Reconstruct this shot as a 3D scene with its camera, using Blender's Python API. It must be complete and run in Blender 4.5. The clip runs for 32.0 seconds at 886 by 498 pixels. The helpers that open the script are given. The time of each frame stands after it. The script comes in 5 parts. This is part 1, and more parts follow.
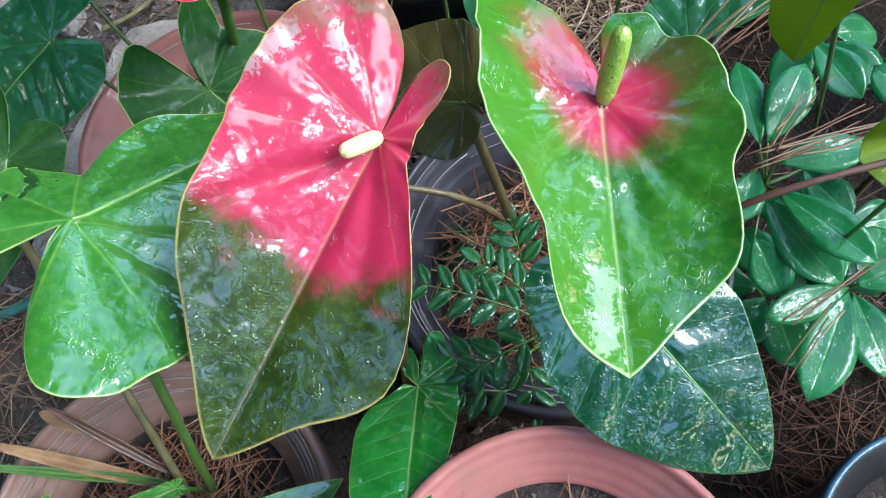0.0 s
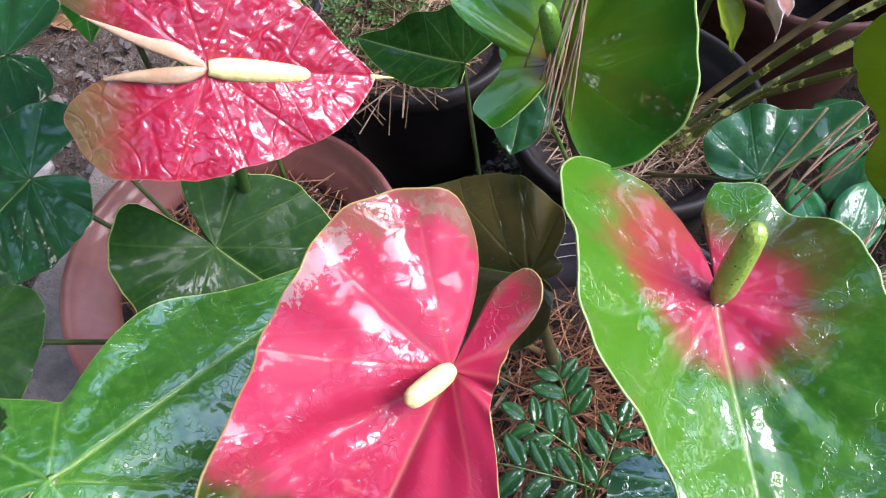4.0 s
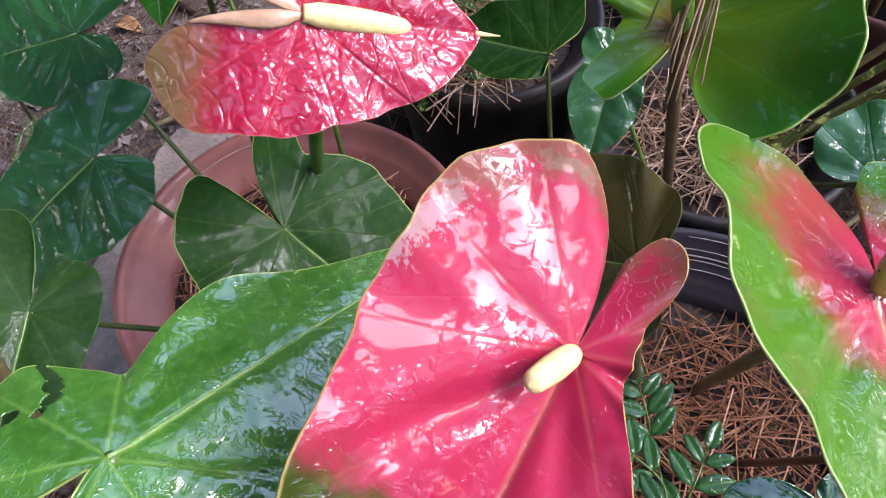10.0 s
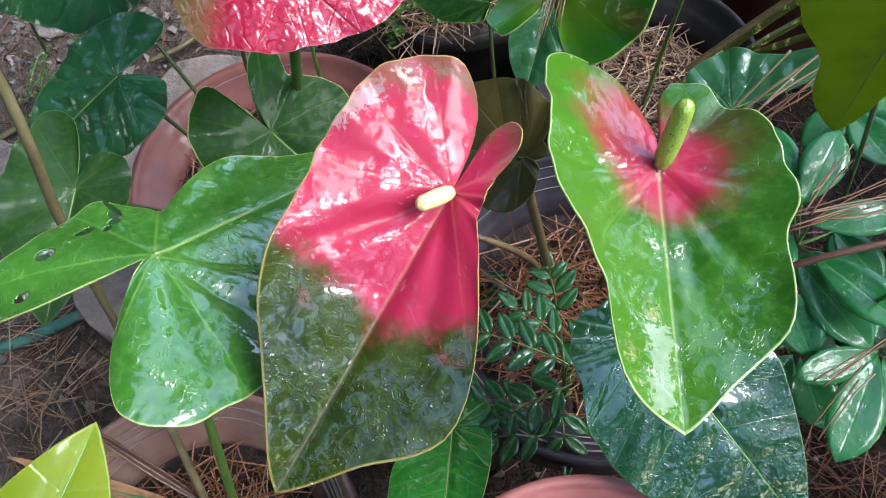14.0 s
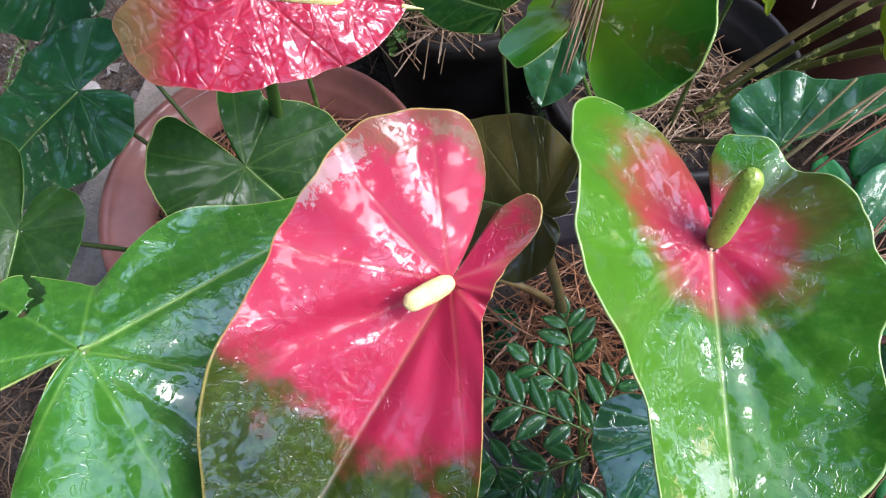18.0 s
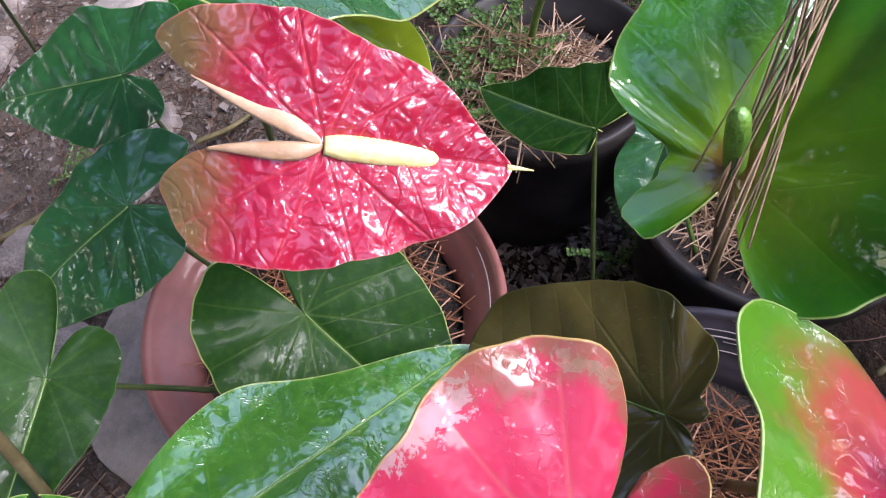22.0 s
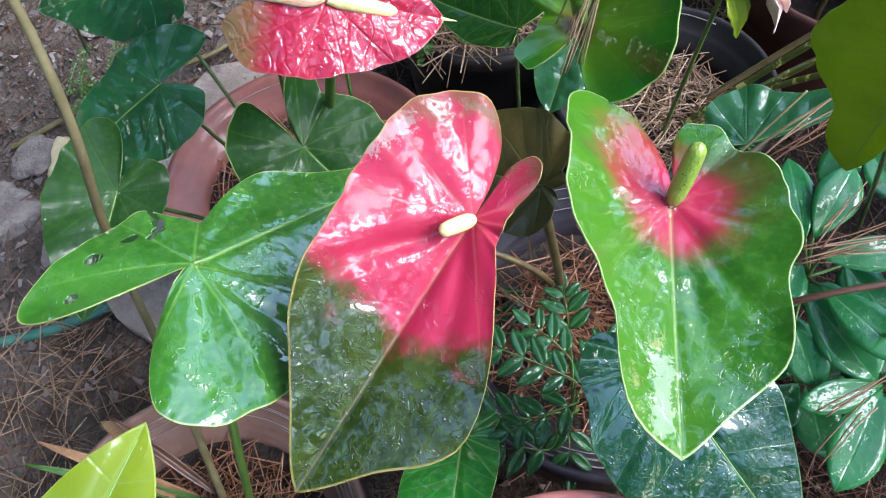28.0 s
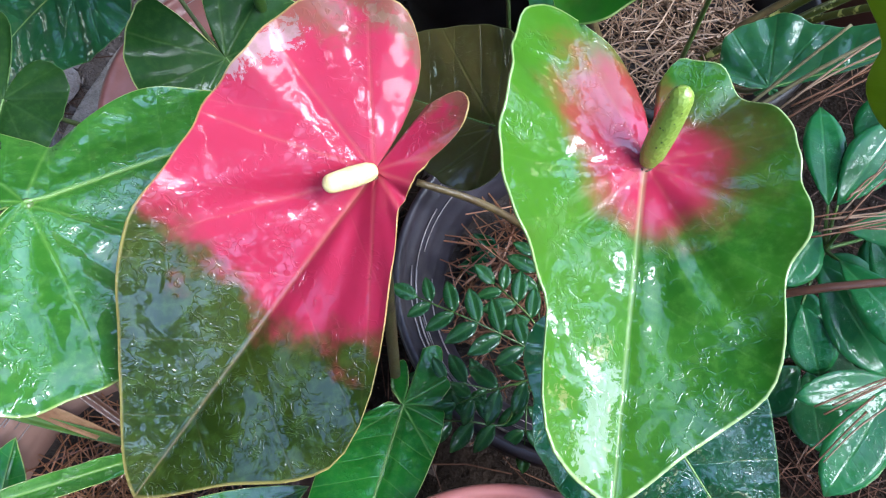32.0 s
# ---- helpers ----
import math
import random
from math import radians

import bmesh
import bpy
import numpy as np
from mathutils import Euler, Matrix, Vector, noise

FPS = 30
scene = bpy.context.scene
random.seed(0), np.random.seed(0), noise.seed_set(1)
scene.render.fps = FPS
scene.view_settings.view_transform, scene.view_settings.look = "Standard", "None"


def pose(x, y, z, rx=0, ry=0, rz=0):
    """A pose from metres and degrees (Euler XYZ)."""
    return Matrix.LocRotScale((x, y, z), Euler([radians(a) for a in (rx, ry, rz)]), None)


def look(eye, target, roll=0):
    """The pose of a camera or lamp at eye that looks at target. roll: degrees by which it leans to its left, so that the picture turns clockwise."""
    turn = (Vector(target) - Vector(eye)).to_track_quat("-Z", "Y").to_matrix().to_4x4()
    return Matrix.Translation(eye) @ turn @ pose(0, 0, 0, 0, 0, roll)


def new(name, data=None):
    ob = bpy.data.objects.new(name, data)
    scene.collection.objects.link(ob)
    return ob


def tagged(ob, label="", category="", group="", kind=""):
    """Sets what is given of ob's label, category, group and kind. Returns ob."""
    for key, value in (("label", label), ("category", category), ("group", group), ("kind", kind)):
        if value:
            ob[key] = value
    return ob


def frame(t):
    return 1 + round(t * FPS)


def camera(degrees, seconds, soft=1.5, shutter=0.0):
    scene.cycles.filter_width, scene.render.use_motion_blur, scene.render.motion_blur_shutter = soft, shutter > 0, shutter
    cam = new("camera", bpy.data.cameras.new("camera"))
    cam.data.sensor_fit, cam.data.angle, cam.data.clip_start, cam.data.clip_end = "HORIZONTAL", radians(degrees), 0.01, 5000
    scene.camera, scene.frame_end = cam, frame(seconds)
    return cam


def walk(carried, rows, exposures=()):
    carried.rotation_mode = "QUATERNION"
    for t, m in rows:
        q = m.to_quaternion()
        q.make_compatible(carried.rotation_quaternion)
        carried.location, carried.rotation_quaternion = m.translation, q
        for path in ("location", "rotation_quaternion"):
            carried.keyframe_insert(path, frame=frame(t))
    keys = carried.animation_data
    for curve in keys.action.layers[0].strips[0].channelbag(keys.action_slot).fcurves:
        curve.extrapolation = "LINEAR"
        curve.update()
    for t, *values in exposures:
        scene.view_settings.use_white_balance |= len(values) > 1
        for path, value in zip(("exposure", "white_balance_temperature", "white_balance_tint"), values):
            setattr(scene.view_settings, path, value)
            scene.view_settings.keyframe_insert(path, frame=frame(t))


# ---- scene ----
cam = camera(65.0, 32.0, soft=1.15)
METRES, EYE, TILT, LEAN, TURN = 1.0, 0.66, -66.0, 4.0, 0.0
ROWS = [
    (0.0, 0.0, 0.0, 0.0, 0.0, 0.0, -0.0),
    (0.5, -0.012, 0.0114, 0.0055, -0.32, -0.25, 0.74),
    (1.0, -0.0176, 0.0254, 0.0089, -0.57, -0.64, 2.34),
    (1.5, -0.0216, 0.0413, 0.0165, -0.99, -0.53, 3.65),
    (2.0, -0.027, 0.05, 0.0247, -1.48, -0.48, 4.6),
    (2.5, -0.028, 0.0605, 0.0284, -1.59, -0.25, 5.33),
    (3.0, -0.0297, 0.0677, 0.0366, -1.32, 0.7, 5.04),
    (3.5, -0.0298, 0.0679, 0.0497, -0.55, 2.37, 3.54),
    (4.0, -0.0312, 0.059, 0.0642, -1.14, 4.39, 1.35),
    (4.5, -0.0395, 0.0541, 0.0785, -0.82, 6.68, -0.08),
    (6.5, -0.0689, 0.0965, 0.109, 1.76, 8.63, 0.28),
    (7.0, -0.0742, 0.0997, 0.113, 1.72, 8.69, 0.34),
    (7.5, -0.0753, 0.0974, 0.1162, 2.08, 8.88, 0.06),
    (8.0, -0.0761, 0.0803, 0.1178, 1.44, 9.69, -0.04),
    (8.5, -0.0755, 0.0624, 0.1072, 1.41, 11.47, 0.44),
    (9.0, -0.067, 0.0631, 0.0861, 1.32, 13.46, -0.81),
    (9.5, -0.0589, 0.0797, 0.0627, 1.48, 10.86, -1.29),
    (10.0, -0.0542, 0.0893, 0.0487, 1.58, 6.68, -1.33),
    (10.5, -0.047, 0.0866, 0.0417, 0.97, 1.21, -2.11),
    (11.0, -0.0441, 0.073, 0.0399, 0.86, 0.59, -2.56),
    (11.5, -0.0382, 0.0523, 0.0285, -0.1, 1.75, -2.5),
    (12.0, -0.0323, 0.0374, 0.0152, -0.09, 2.77, -2.98),
    (12.5, -0.0274, 0.0186, 0.0071, -0.03, 3.14, -2.85),
    (13.0, -0.0209, 0.0003, 0.0054, 0.07, 3.23, -2.64),
    (13.5, -0.0211, -0.0116, 0.0048, 0.31, 3.35, -2.79),
    (14.0, -0.0237, -0.0139, 0.0058, 0.56, 2.83, -2.87),
    (14.5, -0.0211, -0.0155, 0.0088, 0.56, 3.45, -1.55),
    (15.0, -0.0195, -0.0175, 0.0057, -0.18, 4.99, -0.99),
    (15.5, -0.0172, -0.023, 0.0102, 0.32, 5.89, -0.39),
    (17.5, -0.0199, 0.0285, 0.0447, 0.3, 2.41, -4.2),
    (18.0, -0.0228, 0.0456, 0.0492, 1.22, 1.31, -3.7),
    (18.5, -0.0253, 0.0537, 0.0476, 1.39, 0.85, -3.21),
    (19.0, -0.0297, 0.0499, 0.0454, 1.79, 1.32, -3.96),
    (19.5, -0.0312, 0.049, 0.0493, 2.42, 1.97, -4.53),
    (20.0, -0.0255, 0.0532, 0.0589, 2.64, 2.58, -4.87),
    (20.5, -0.0266, 0.0667, 0.0686, 3.24, 2.99, -5.21),
    (21.0, -0.0329, 0.0805, 0.0814, 4.16, 3.86, -5.72),
    (21.5, -0.0411, 0.0904, 0.0945, 4.46, 5.09, -5.46),
    (22.0, -0.0484, 0.0974, 0.1005, 4.87, 5.63, -6.06),
    (22.5, -0.0545, 0.1031, 0.1063, 4.89, 6.67, -6.33),
    (23.0, -0.0575, 0.1069, 0.1116, 4.88, 7.08, -6.61),
    (23.5, -0.0587, 0.1076, 0.1149, 5.21, 7.6, -7.01),
    (24.0, -0.0611, 0.1002, 0.1146, 5.54, 8.28, -7.41),
    (24.5, -0.0673, 0.0837, 0.118, 5.9, 9.55, -8.17),
    (26.5, -0.0871, -0.0212, 0.0752, -0.93, 11.87, 1.78),
    (27.0, -0.0752, -0.0434, 0.0521, -0.85, 11.51, 2.18),
    (27.5, -0.0572, -0.0535, 0.0297, -0.02, 8.93, 0.24),
    (28.0, -0.0256, -0.0335, 0.0131, 1.79, 3.06, -5.72),
    (28.5, -0.0027, -0.0098, 0.0135, 4.19, -1.23, -9.73),
    (29.0, 0.0055, 0.0144, 0.0171, 4.72, -2.95, -9.87),
    (29.5, 0.0062, 0.0256, 0.0242, 4.73, -3.37, -10.28),
    (30.0, 0.0081, 0.034, 0.0295, 4.84, -4.03, -9.83),
    (30.5, 0.0088, 0.033, 0.0284, 4.43, -3.56, -9.17),
    (31.0, 0.0079, 0.0325, 0.0291, 4.28, -3.31, -9.76),
    (31.5, 0.0105, 0.0368, 0.032, 4.66, -3.53, -9.99),
    (32.0, 0.0146, 0.041, 0.0367, 3.71, -3.72, -9.61),
]
walk(cam, [(t, pose(0, 0, EYE, TILT, LEAN, TURN) @ pose(METRES * x, METRES * y, METRES * z, 90 + pitch, roll, yaw)) for t, x, y, z, yaw, pitch, roll in ROWS],
     exposures=[(0.0, 2.90, 6000, 0), (2.0, 2.87, 6100, 5), (4.0, 2.80, 6550, 19), (9.0, 2.76, 6750, 28), (12.0, 2.58, 6550, 17), (14.0, 2.70, 6550, 11), (20.0, 2.69, 6650, 18), (22.0, 2.82, 6750, 24), (23.0, 2.84, 6800, 26), (27.0, 2.92, 6650, 18), (29.0, 2.82, 5950, 5), (32.0, 2.80, 5950, 10)])

# ---- light: bright hazy sky after rain, let in through gaps in added trees ----
world = bpy.data.worlds.new("sky")
scene.world = world
world.use_nodes = True
wn = world.node_tree.nodes
sky = wn.new("ShaderNodeTexSky")
sky.sky_type, sky.sun_disc = "NISHITA", False
sky.sun_elevation, sky.sun_rotation = radians(48), radians(96)
sky.air_density, sky.dust_density = 1.1, 0.8
world.node_tree.links.new(sky.outputs[0], wn["Background"].inputs[0])
wn["Background"].inputs[1].default_value = 0.15
sun_data = bpy.data.lights.new("sun", "SUN")
sun_data.energy, sun_data.angle, sun_data.color = 1.1, radians(33), (0.90, 0.96, 1.0)
sun = new("sun", sun_data)
sun.matrix_world = look((1.95, 0.00, 2.18), (0, 0.2, 0))


# ---- materials ----
class Mat:
    """A node material with short-hands for its nodes."""

    def __init__(self, name):
        self.m = bpy.data.materials.new(name)
        self.m.use_nodes = True
        self.t = self.m.node_tree
        self.b = self.t.nodes["Principled BSDF"]

    def node(self, kind, **kw):
        n = self.t.nodes.new("ShaderNode" + kind)
        for k, v in kw.items():
            setattr(n, k, v)
        return n

    def put(self, socket, value):
        if value is None:
            return
        if isinstance(value, bpy.types.NodeSocket):
            self.t.links.new(value, socket)
        elif isinstance(value, (tuple, list)) and len(value) == 3 and socket.type == "RGBA":
            socket.default_value = (*value, 1)
        else:
            socket.default_value = value

    def math(self, op, a, b=None, c=None, clamp=False):
        n = self.node("Math", operation=op, use_clamp=clamp)
        for s, v in zip(n.inputs, (a, b, c)):
            self.put(s, v)
        return n.outputs[0]

    def step(self, x, lo, hi, out0=0.0, out1=1.0):
        n = self.node("MapRange", interpolation_type="SMOOTHSTEP")
        for s, v in zip(n.inputs, (x, lo, hi, out0, out1)):
            self.put(s, v)
        return n.outputs[0]

    def mix(self, f, a, b, mode="MIX"):
        n = self.node("Mix", data_type="RGBA", blend_type=mode)
        self.put(n.inputs[0], f), self.put(n.inputs[6], a), self.put(n.inputs[7], b)
        return n.outputs[2]

    def noise(self, vec, scale, detail=3.0, rough=0.55, distort=0.0):
        n = self.node("TexNoise")
        self.put(n.inputs["Vector"], vec)
        n.inputs["Scale"].default_value, n.inputs["Detail"].default_value = scale, detail
        n.inputs["Roughness"].default_value, n.inputs["Distortion"].default_value = rough, distort
        return n.outputs[0]

    def voronoi(self, vec, scale, feature="F1"):
        n = self.node("TexVoronoi", feature=feature)
        self.put(n.inputs["Vector"], vec)
        n.inputs["Scale"].default_value = scale
        return n.outputs["Distance"]

    def bump(self, height, strength, distance, normal=None):
        n = self.node("Bump")
        n.inputs["Strength"].default_value, n.inputs["Distance"].default_value = strength, distance
        self.put(n.inputs["Height"], height), self.put(n.inputs["Normal"], normal)
        return n.outputs[0]

    def obj(self):
        return self.node("TexCoord").outputs["Object"]

    def set(self, **kw):
        for k, v in kw.items():
            self.put(self.b.inputs[k.replace("_", " ")], v)
        return self


def leaf_material(name, c1, c2, vein=(0.25, 0.4, 0.1), vein_amount=0.5, edge=(0.45, 0.5, 0.15), gap=0.62, spacing=0.016,
                  zones=(), quilt=0.0, wet=0.5, rough=0.16, mottle=0.5, vein_bump=0.6, side=0.35, pinnate=0.8, sheet=0.6, rib=1.0, scar=None, pools=(), pale_strips=(), coat=1.6, translucent=0.14, wet_tip=0.0, ripples=0.3, bead=1.0, worm=0.35, lump=0.35):
    """Wet leaf skin. UV holds metres along and across the blade; zones are (colour, ku, kv, ka, start, soft, noise)."""
    c1, c2 = tuple(0.74 * q for q in c1), tuple(0.74 * q for q in c2)
    m = Mat(name)

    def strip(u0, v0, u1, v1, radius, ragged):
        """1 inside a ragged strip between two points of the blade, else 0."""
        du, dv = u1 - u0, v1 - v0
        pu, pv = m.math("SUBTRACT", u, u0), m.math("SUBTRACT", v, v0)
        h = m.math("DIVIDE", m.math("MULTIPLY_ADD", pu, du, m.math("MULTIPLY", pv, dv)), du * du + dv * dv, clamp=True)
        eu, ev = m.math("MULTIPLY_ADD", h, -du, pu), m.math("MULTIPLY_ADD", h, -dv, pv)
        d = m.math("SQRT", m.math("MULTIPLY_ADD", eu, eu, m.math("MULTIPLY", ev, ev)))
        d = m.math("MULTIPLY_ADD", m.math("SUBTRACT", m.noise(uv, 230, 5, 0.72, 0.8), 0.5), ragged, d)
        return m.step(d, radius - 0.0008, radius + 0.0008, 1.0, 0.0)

    uvn = m.node("UVMap")
    sep = m.node("SeparateXYZ")
    m.t.links.new(uvn.outputs[0], sep.inputs[0])
    u, v = sep.outputs[0], sep.outputs[1]
    uv = uvn.outputs[0]
    warp = m.math("SUBTRACT", m.noise(uv, 18, 2), 0.5)
    av = m.math("ABSOLUTE", v)
    r = m.math("SQRT", m.math("ADD", m.math("MULTIPLY", u, u), m.math("MULTIPLY", v, v)))
    th = m.math("ARCTAN2", av, u)
    thw = m.math("MULTIPLY_ADD", warp, 0.12, th)
    fr = m.math("ABSOLUTE", m.math("SUBTRACT", m.math("FRACT", m.math("ADD", m.math("DIVIDE", thw, gap), 0.5)), 0.5))
    d1 = m.math("MULTIPLY", m.math("MULTIPLY", fr, gap), r)
    w1 = m.step(r, 0.0, 0.13, 0.0011, 0.0003)
    prim = m.math("SUBTRACT", 1.0, m.math("DIVIDE", d1, w1), clamp=True)
    mid = m.math("SUBTRACT", 1.0, m.math("DIVIDE", av, m.step(u, 0.0, 0.15, 0.0016, 0.0006)), clamp=True)
    mid = m.math("MULTIPLY", mid, m.math("GREATER_THAN", u, 0.0))
    q = m.math("SUBTRACT", u, m.math("MULTIPLY", av, 0.55))
    q = m.math("MULTIPLY_ADD", warp, 0.005, q)
    f2 = m.math("ABSOLUTE", m.math("SUBTRACT", m.math("FRACT", m.math("DIVIDE", q, spacing)), 0.5))
    sec = m.math("SUBTRACT", 1.0, m.math("DIVIDE", m.math("MULTIPLY", f2, spacing), 0.0007), clamp=True)
    sec = m.math("MULTIPLY", m.math("MULTIPLY", sec, 0.45), m.math("GREATER_THAN", u, 0.0))
    veins = m.math("MAXIMUM", m.math("MAXIMUM", m.math("MULTIPLY", prim, m.step(r, 0.01, 0.075, 2.2 * side, 0.6 * side)), m.math("MULTIPLY", mid, rib)), m.math("MULTIPLY", sec, pinnate))
    big = m.step(m.noise(uv, 22, 4, 0.6), 0.35, 0.66)
    fine = m.noise(uv, 210, 4, 0.65)
    col = m.mix(big, c1, c2)
    col = m.mix(m.math("MULTIPLY", m.step(fine, 0.42, 0.72), mottle), col, m.mix(0.4, c2, (0.16, 0.30, 0.05)))
    zn = m.math("SUBTRACT", m.noise(uv, 45, 4, 0.6), 0.5)
    for colour, ku, kv, ka, start, soft, nz, *kr in zones:
        e = m.math("ADD", m.math("MULTIPLY", u, ku), m.math("MULTIPLY", v, kv))
        e = m.math("ADD", e, m.math("MULTIPLY", av, ka))
        e = m.math("ADD", e, m.math("MULTIPLY", zn, nz))
        if kr:
            e = m.math("ADD", e, m.math("MULTIPLY", r, kr[0]))
        col = m.mix(m.step(e, start - soft, start + soft, 1.0, 0.0), col, colour)
    # pale strips: worn tissue, with steady sheen also put into the colour
    for *place, colour, amount in pale_strips:
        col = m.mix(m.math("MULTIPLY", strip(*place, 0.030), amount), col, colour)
    col = m.mix(m.math("MULTIPLY", veins, vein_amount), col, vein)
    rim = m.node("Attribute", attribute_name="rim").outputs["Fac"]
    if scar:
        back = m.step(m.math("MULTIPLY_ADD", zn, 0.05, u), 0.01, -0.03)
        edge_in = m.step(m.math("MULTIPLY_ADD", m.math("SUBTRACT", fine, 0.5), 0.5, m.math("MULTIPLY_ADD", zn, 1.5, rim)), 0.68, 1.0)
        col = m.mix(m.math("MULTIPLY", m.math("MULTIPLY", back, edge_in), 0.7), col, scar)
    col = m.mix(m.step(rim, 0.986, 0.998, 0.0, 0.65), col, edge)
    # films and beads of water, drawn out along the veins
    pol = m.node("CombineXYZ")
    m.put(pol.inputs[0], m.math("MULTIPLY", r, 20.0)), m.put(pol.inputs[1], m.math("MULTIPLY", thw, 2.4))
    m.put(pol.inputs[2], m.math("MULTIPLY", m.math("GREATER_THAN", v, 0.0), 7.0))
    lanes = m.math("MULTIPLY", m.math("SUBTRACT", m.noise(pol.outputs[0], 1.0, 2, 0.5), 0.5), m.step(r, 0.008, 0.045))
    pool = m.math("MULTIPLY_ADD", m.math("SUBTRACT", m.noise(uv, 34, 3, 0.55, 0.6), 0.5), 0.9, m.math("MULTIPLY", lanes, 0.6))
    if wet_tip:
        pool = m.math("MULTIPLY_ADD", m.step(u, 0.03, 0.09), wet_tip, pool)
    film = m.step(pool, 0.06 - 0.16 * wet, 0.26 - 0.16 * wet)
    # film strips set by hand so the sheen shows there
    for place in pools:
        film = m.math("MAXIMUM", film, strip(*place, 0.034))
    # where the sheet of water gathers it crawls into short worms and beads
    crawl = m.noise(uv, 170, 1, 0.5, 1.4)
    worms = m.step(m.math("ABSOLUTE", m.math("SUBTRACT", crawl, 0.5)), 0.01, 0.05, 1.0, 0.0)
    worms = m.math("MULTIPLY", worms, m.step(m.noise(uv, 42, 3, 0.65), 0.46, 0.60))
    soft = m.noise(uv, 45, 2, 0.5, 0.3)
    ripple = m.noise(uv, 110, 1, 0.5, 0.6)
    beads = m.math("SUBTRACT", 0.32, m.voronoi(uv, 360), clamp=True)
    beads = m.math("MULTIPLY", beads, m.step(m.noise(uv, 75, 3, 0.7), 0.53, 0.61))
    drops = m.math("SUBTRACT", 0.26, m.voronoi(uv, 150), clamp=True)
    drops = m.math("MULTIPLY", drops, m.step(m.noise(uv, 48, 2, 0.6), 0.56, 0.62))
    nrm = m.bump(veins, vein_bump, -0.0006)
    if quilt:
        pucker = m.noise(uv, 105, 1.0, 0.5, 0.8)
        ridge = m.math("ABSOLUTE", m.math("SUBTRACT", m.noise(uv, 62, 1.0, 0.5, 1.4), 0.5))
        vein_net = m.step(ridge, 0.0, 0.09)
        gloss = m.bump(pucker, quilt, 0.0080, nrm)
        gloss = m.bump(vein_net, quilt, 0.0014, gloss)
        nrm = m.bump(pucker, quilt * 0.3, 0.0080, nrm)
        nrm = m.bump(vein_net, quilt * 0.4, 0.0012, nrm)
    gloss = m.bump(soft, lump, 0.0035, gloss if quilt else nrm)
    nrm = m.bump(soft, 0.2, 0.003, nrm)
    wetn = m.bump(ripple, ripples, 0.0010, gloss)
    wetn = m.bump(worms, worm, 0.0009, wetn)
    wetn = m.bump(beads, bead, 0.0010, wetn)
    wetn = m.bump(drops, 0.8 * bead, 0.0024, wetn)
    cw = m.math("MAXIMUM", m.math("MULTIPLY_ADD", film, 1.0 - sheet, sheet), m.math("MULTIPLY", beads, 8.0, clamp=True))
    m.set(Base_Color=col, Roughness=m.math("MULTIPLY_ADD", film, -0.1, 0.36 + rough), Specular_IOR_Level=0.10, Coat_Weight=cw, Coat_Roughness=m.math("MULTIPLY_ADD", fine, 0.05, rough * 0.15 + 0.008), Coat_IOR=coat, Normal=nrm)
    m.put(m.b.inputs["Coat Normal"], wetn)
    tr = m.node("BsdfTranslucent")
    m.put(tr.inputs[0], m.mix(0.35, col, (0.3, 0.45, 0.05)))
    mx = m.node("MixShader")
    mx.inputs[0].default_value = translucent
    m.t.links.new(m.b.outputs[0], mx.inputs[1]), m.t.links.new(tr.outputs[0], mx.inputs[2])
    m.t.links.new(mx.outputs[0], m.t.nodes["Material Output"].inputs[0])
    m.m["spacing"] = spacing
    return m.m


def plain(name, c1, c2, scale, rough, bump=0.3, dist=0.002, metal=0.0, coat=0.0, detail=5, spread=(0.35, 0.65), dirt=None):
    """A surface in two tones, with grain, stains and fine relief."""
    m = Mat(name)
    o = m.obj()
    col = m.mix(m.step(m.noise(o, scale, detail, 0.6), *spread), c1, c2)
    col = m.mix(m.math("MULTIPLY", m.noise(o, scale * 9, 3), 0.35), col, tuple(x * 0.55 for x in c1))
    if dirt:
        col = m.mix(m.step(m.noise(o, scale * 0.7, 6, 0.7), 0.5, 0.68, 0.0, 0.75), col, dirt)
    rnd = m.node("ObjectInfo").outputs["Random"]
    hsv = m.node("HueSaturation")
    m.put(hsv.inputs["Value"], m.math("MULTIPLY_ADD", rnd, 0.2, 0.9)), m.put(hsv.inputs["Color"], col)
    n = m.bump(m.noise(o, scale * 7, 5, 0.65), bump, dist)
    rg = m.math("MULTIPLY_ADD", m.noise(o, scale * 2, 3), 0.3, rough - 0.15)
    m.set(Base_Color=hsv.outputs[0], Roughness=rg, Metallic=metal, Specular_IOR_Level=0.18, Coat_Weight=coat, Coat_Roughness=0.12, Normal=n)
    return m.m


def islands(name, c1, c2, rough, coat=0.0):
    """One colour ramp over the loose pieces of a joined mesh."""
    m = Mat(name)
    rnd = m.node("NewGeometry").outputs["Random Per Island"]
    col = m.mix(rnd, c1, c2)
    col = m.mix(m.math("MULTIPLY", m.noise(m.obj(), 160, 3), 0.4), col, tuple(x * 0.5 for x in c1))
    m.set(Base_Color=col, Roughness=rough, Specular_IOR_Level=0.18, Coat_Weight=coat * 0.5, Coat_Roughness=0.15)
    return m.m


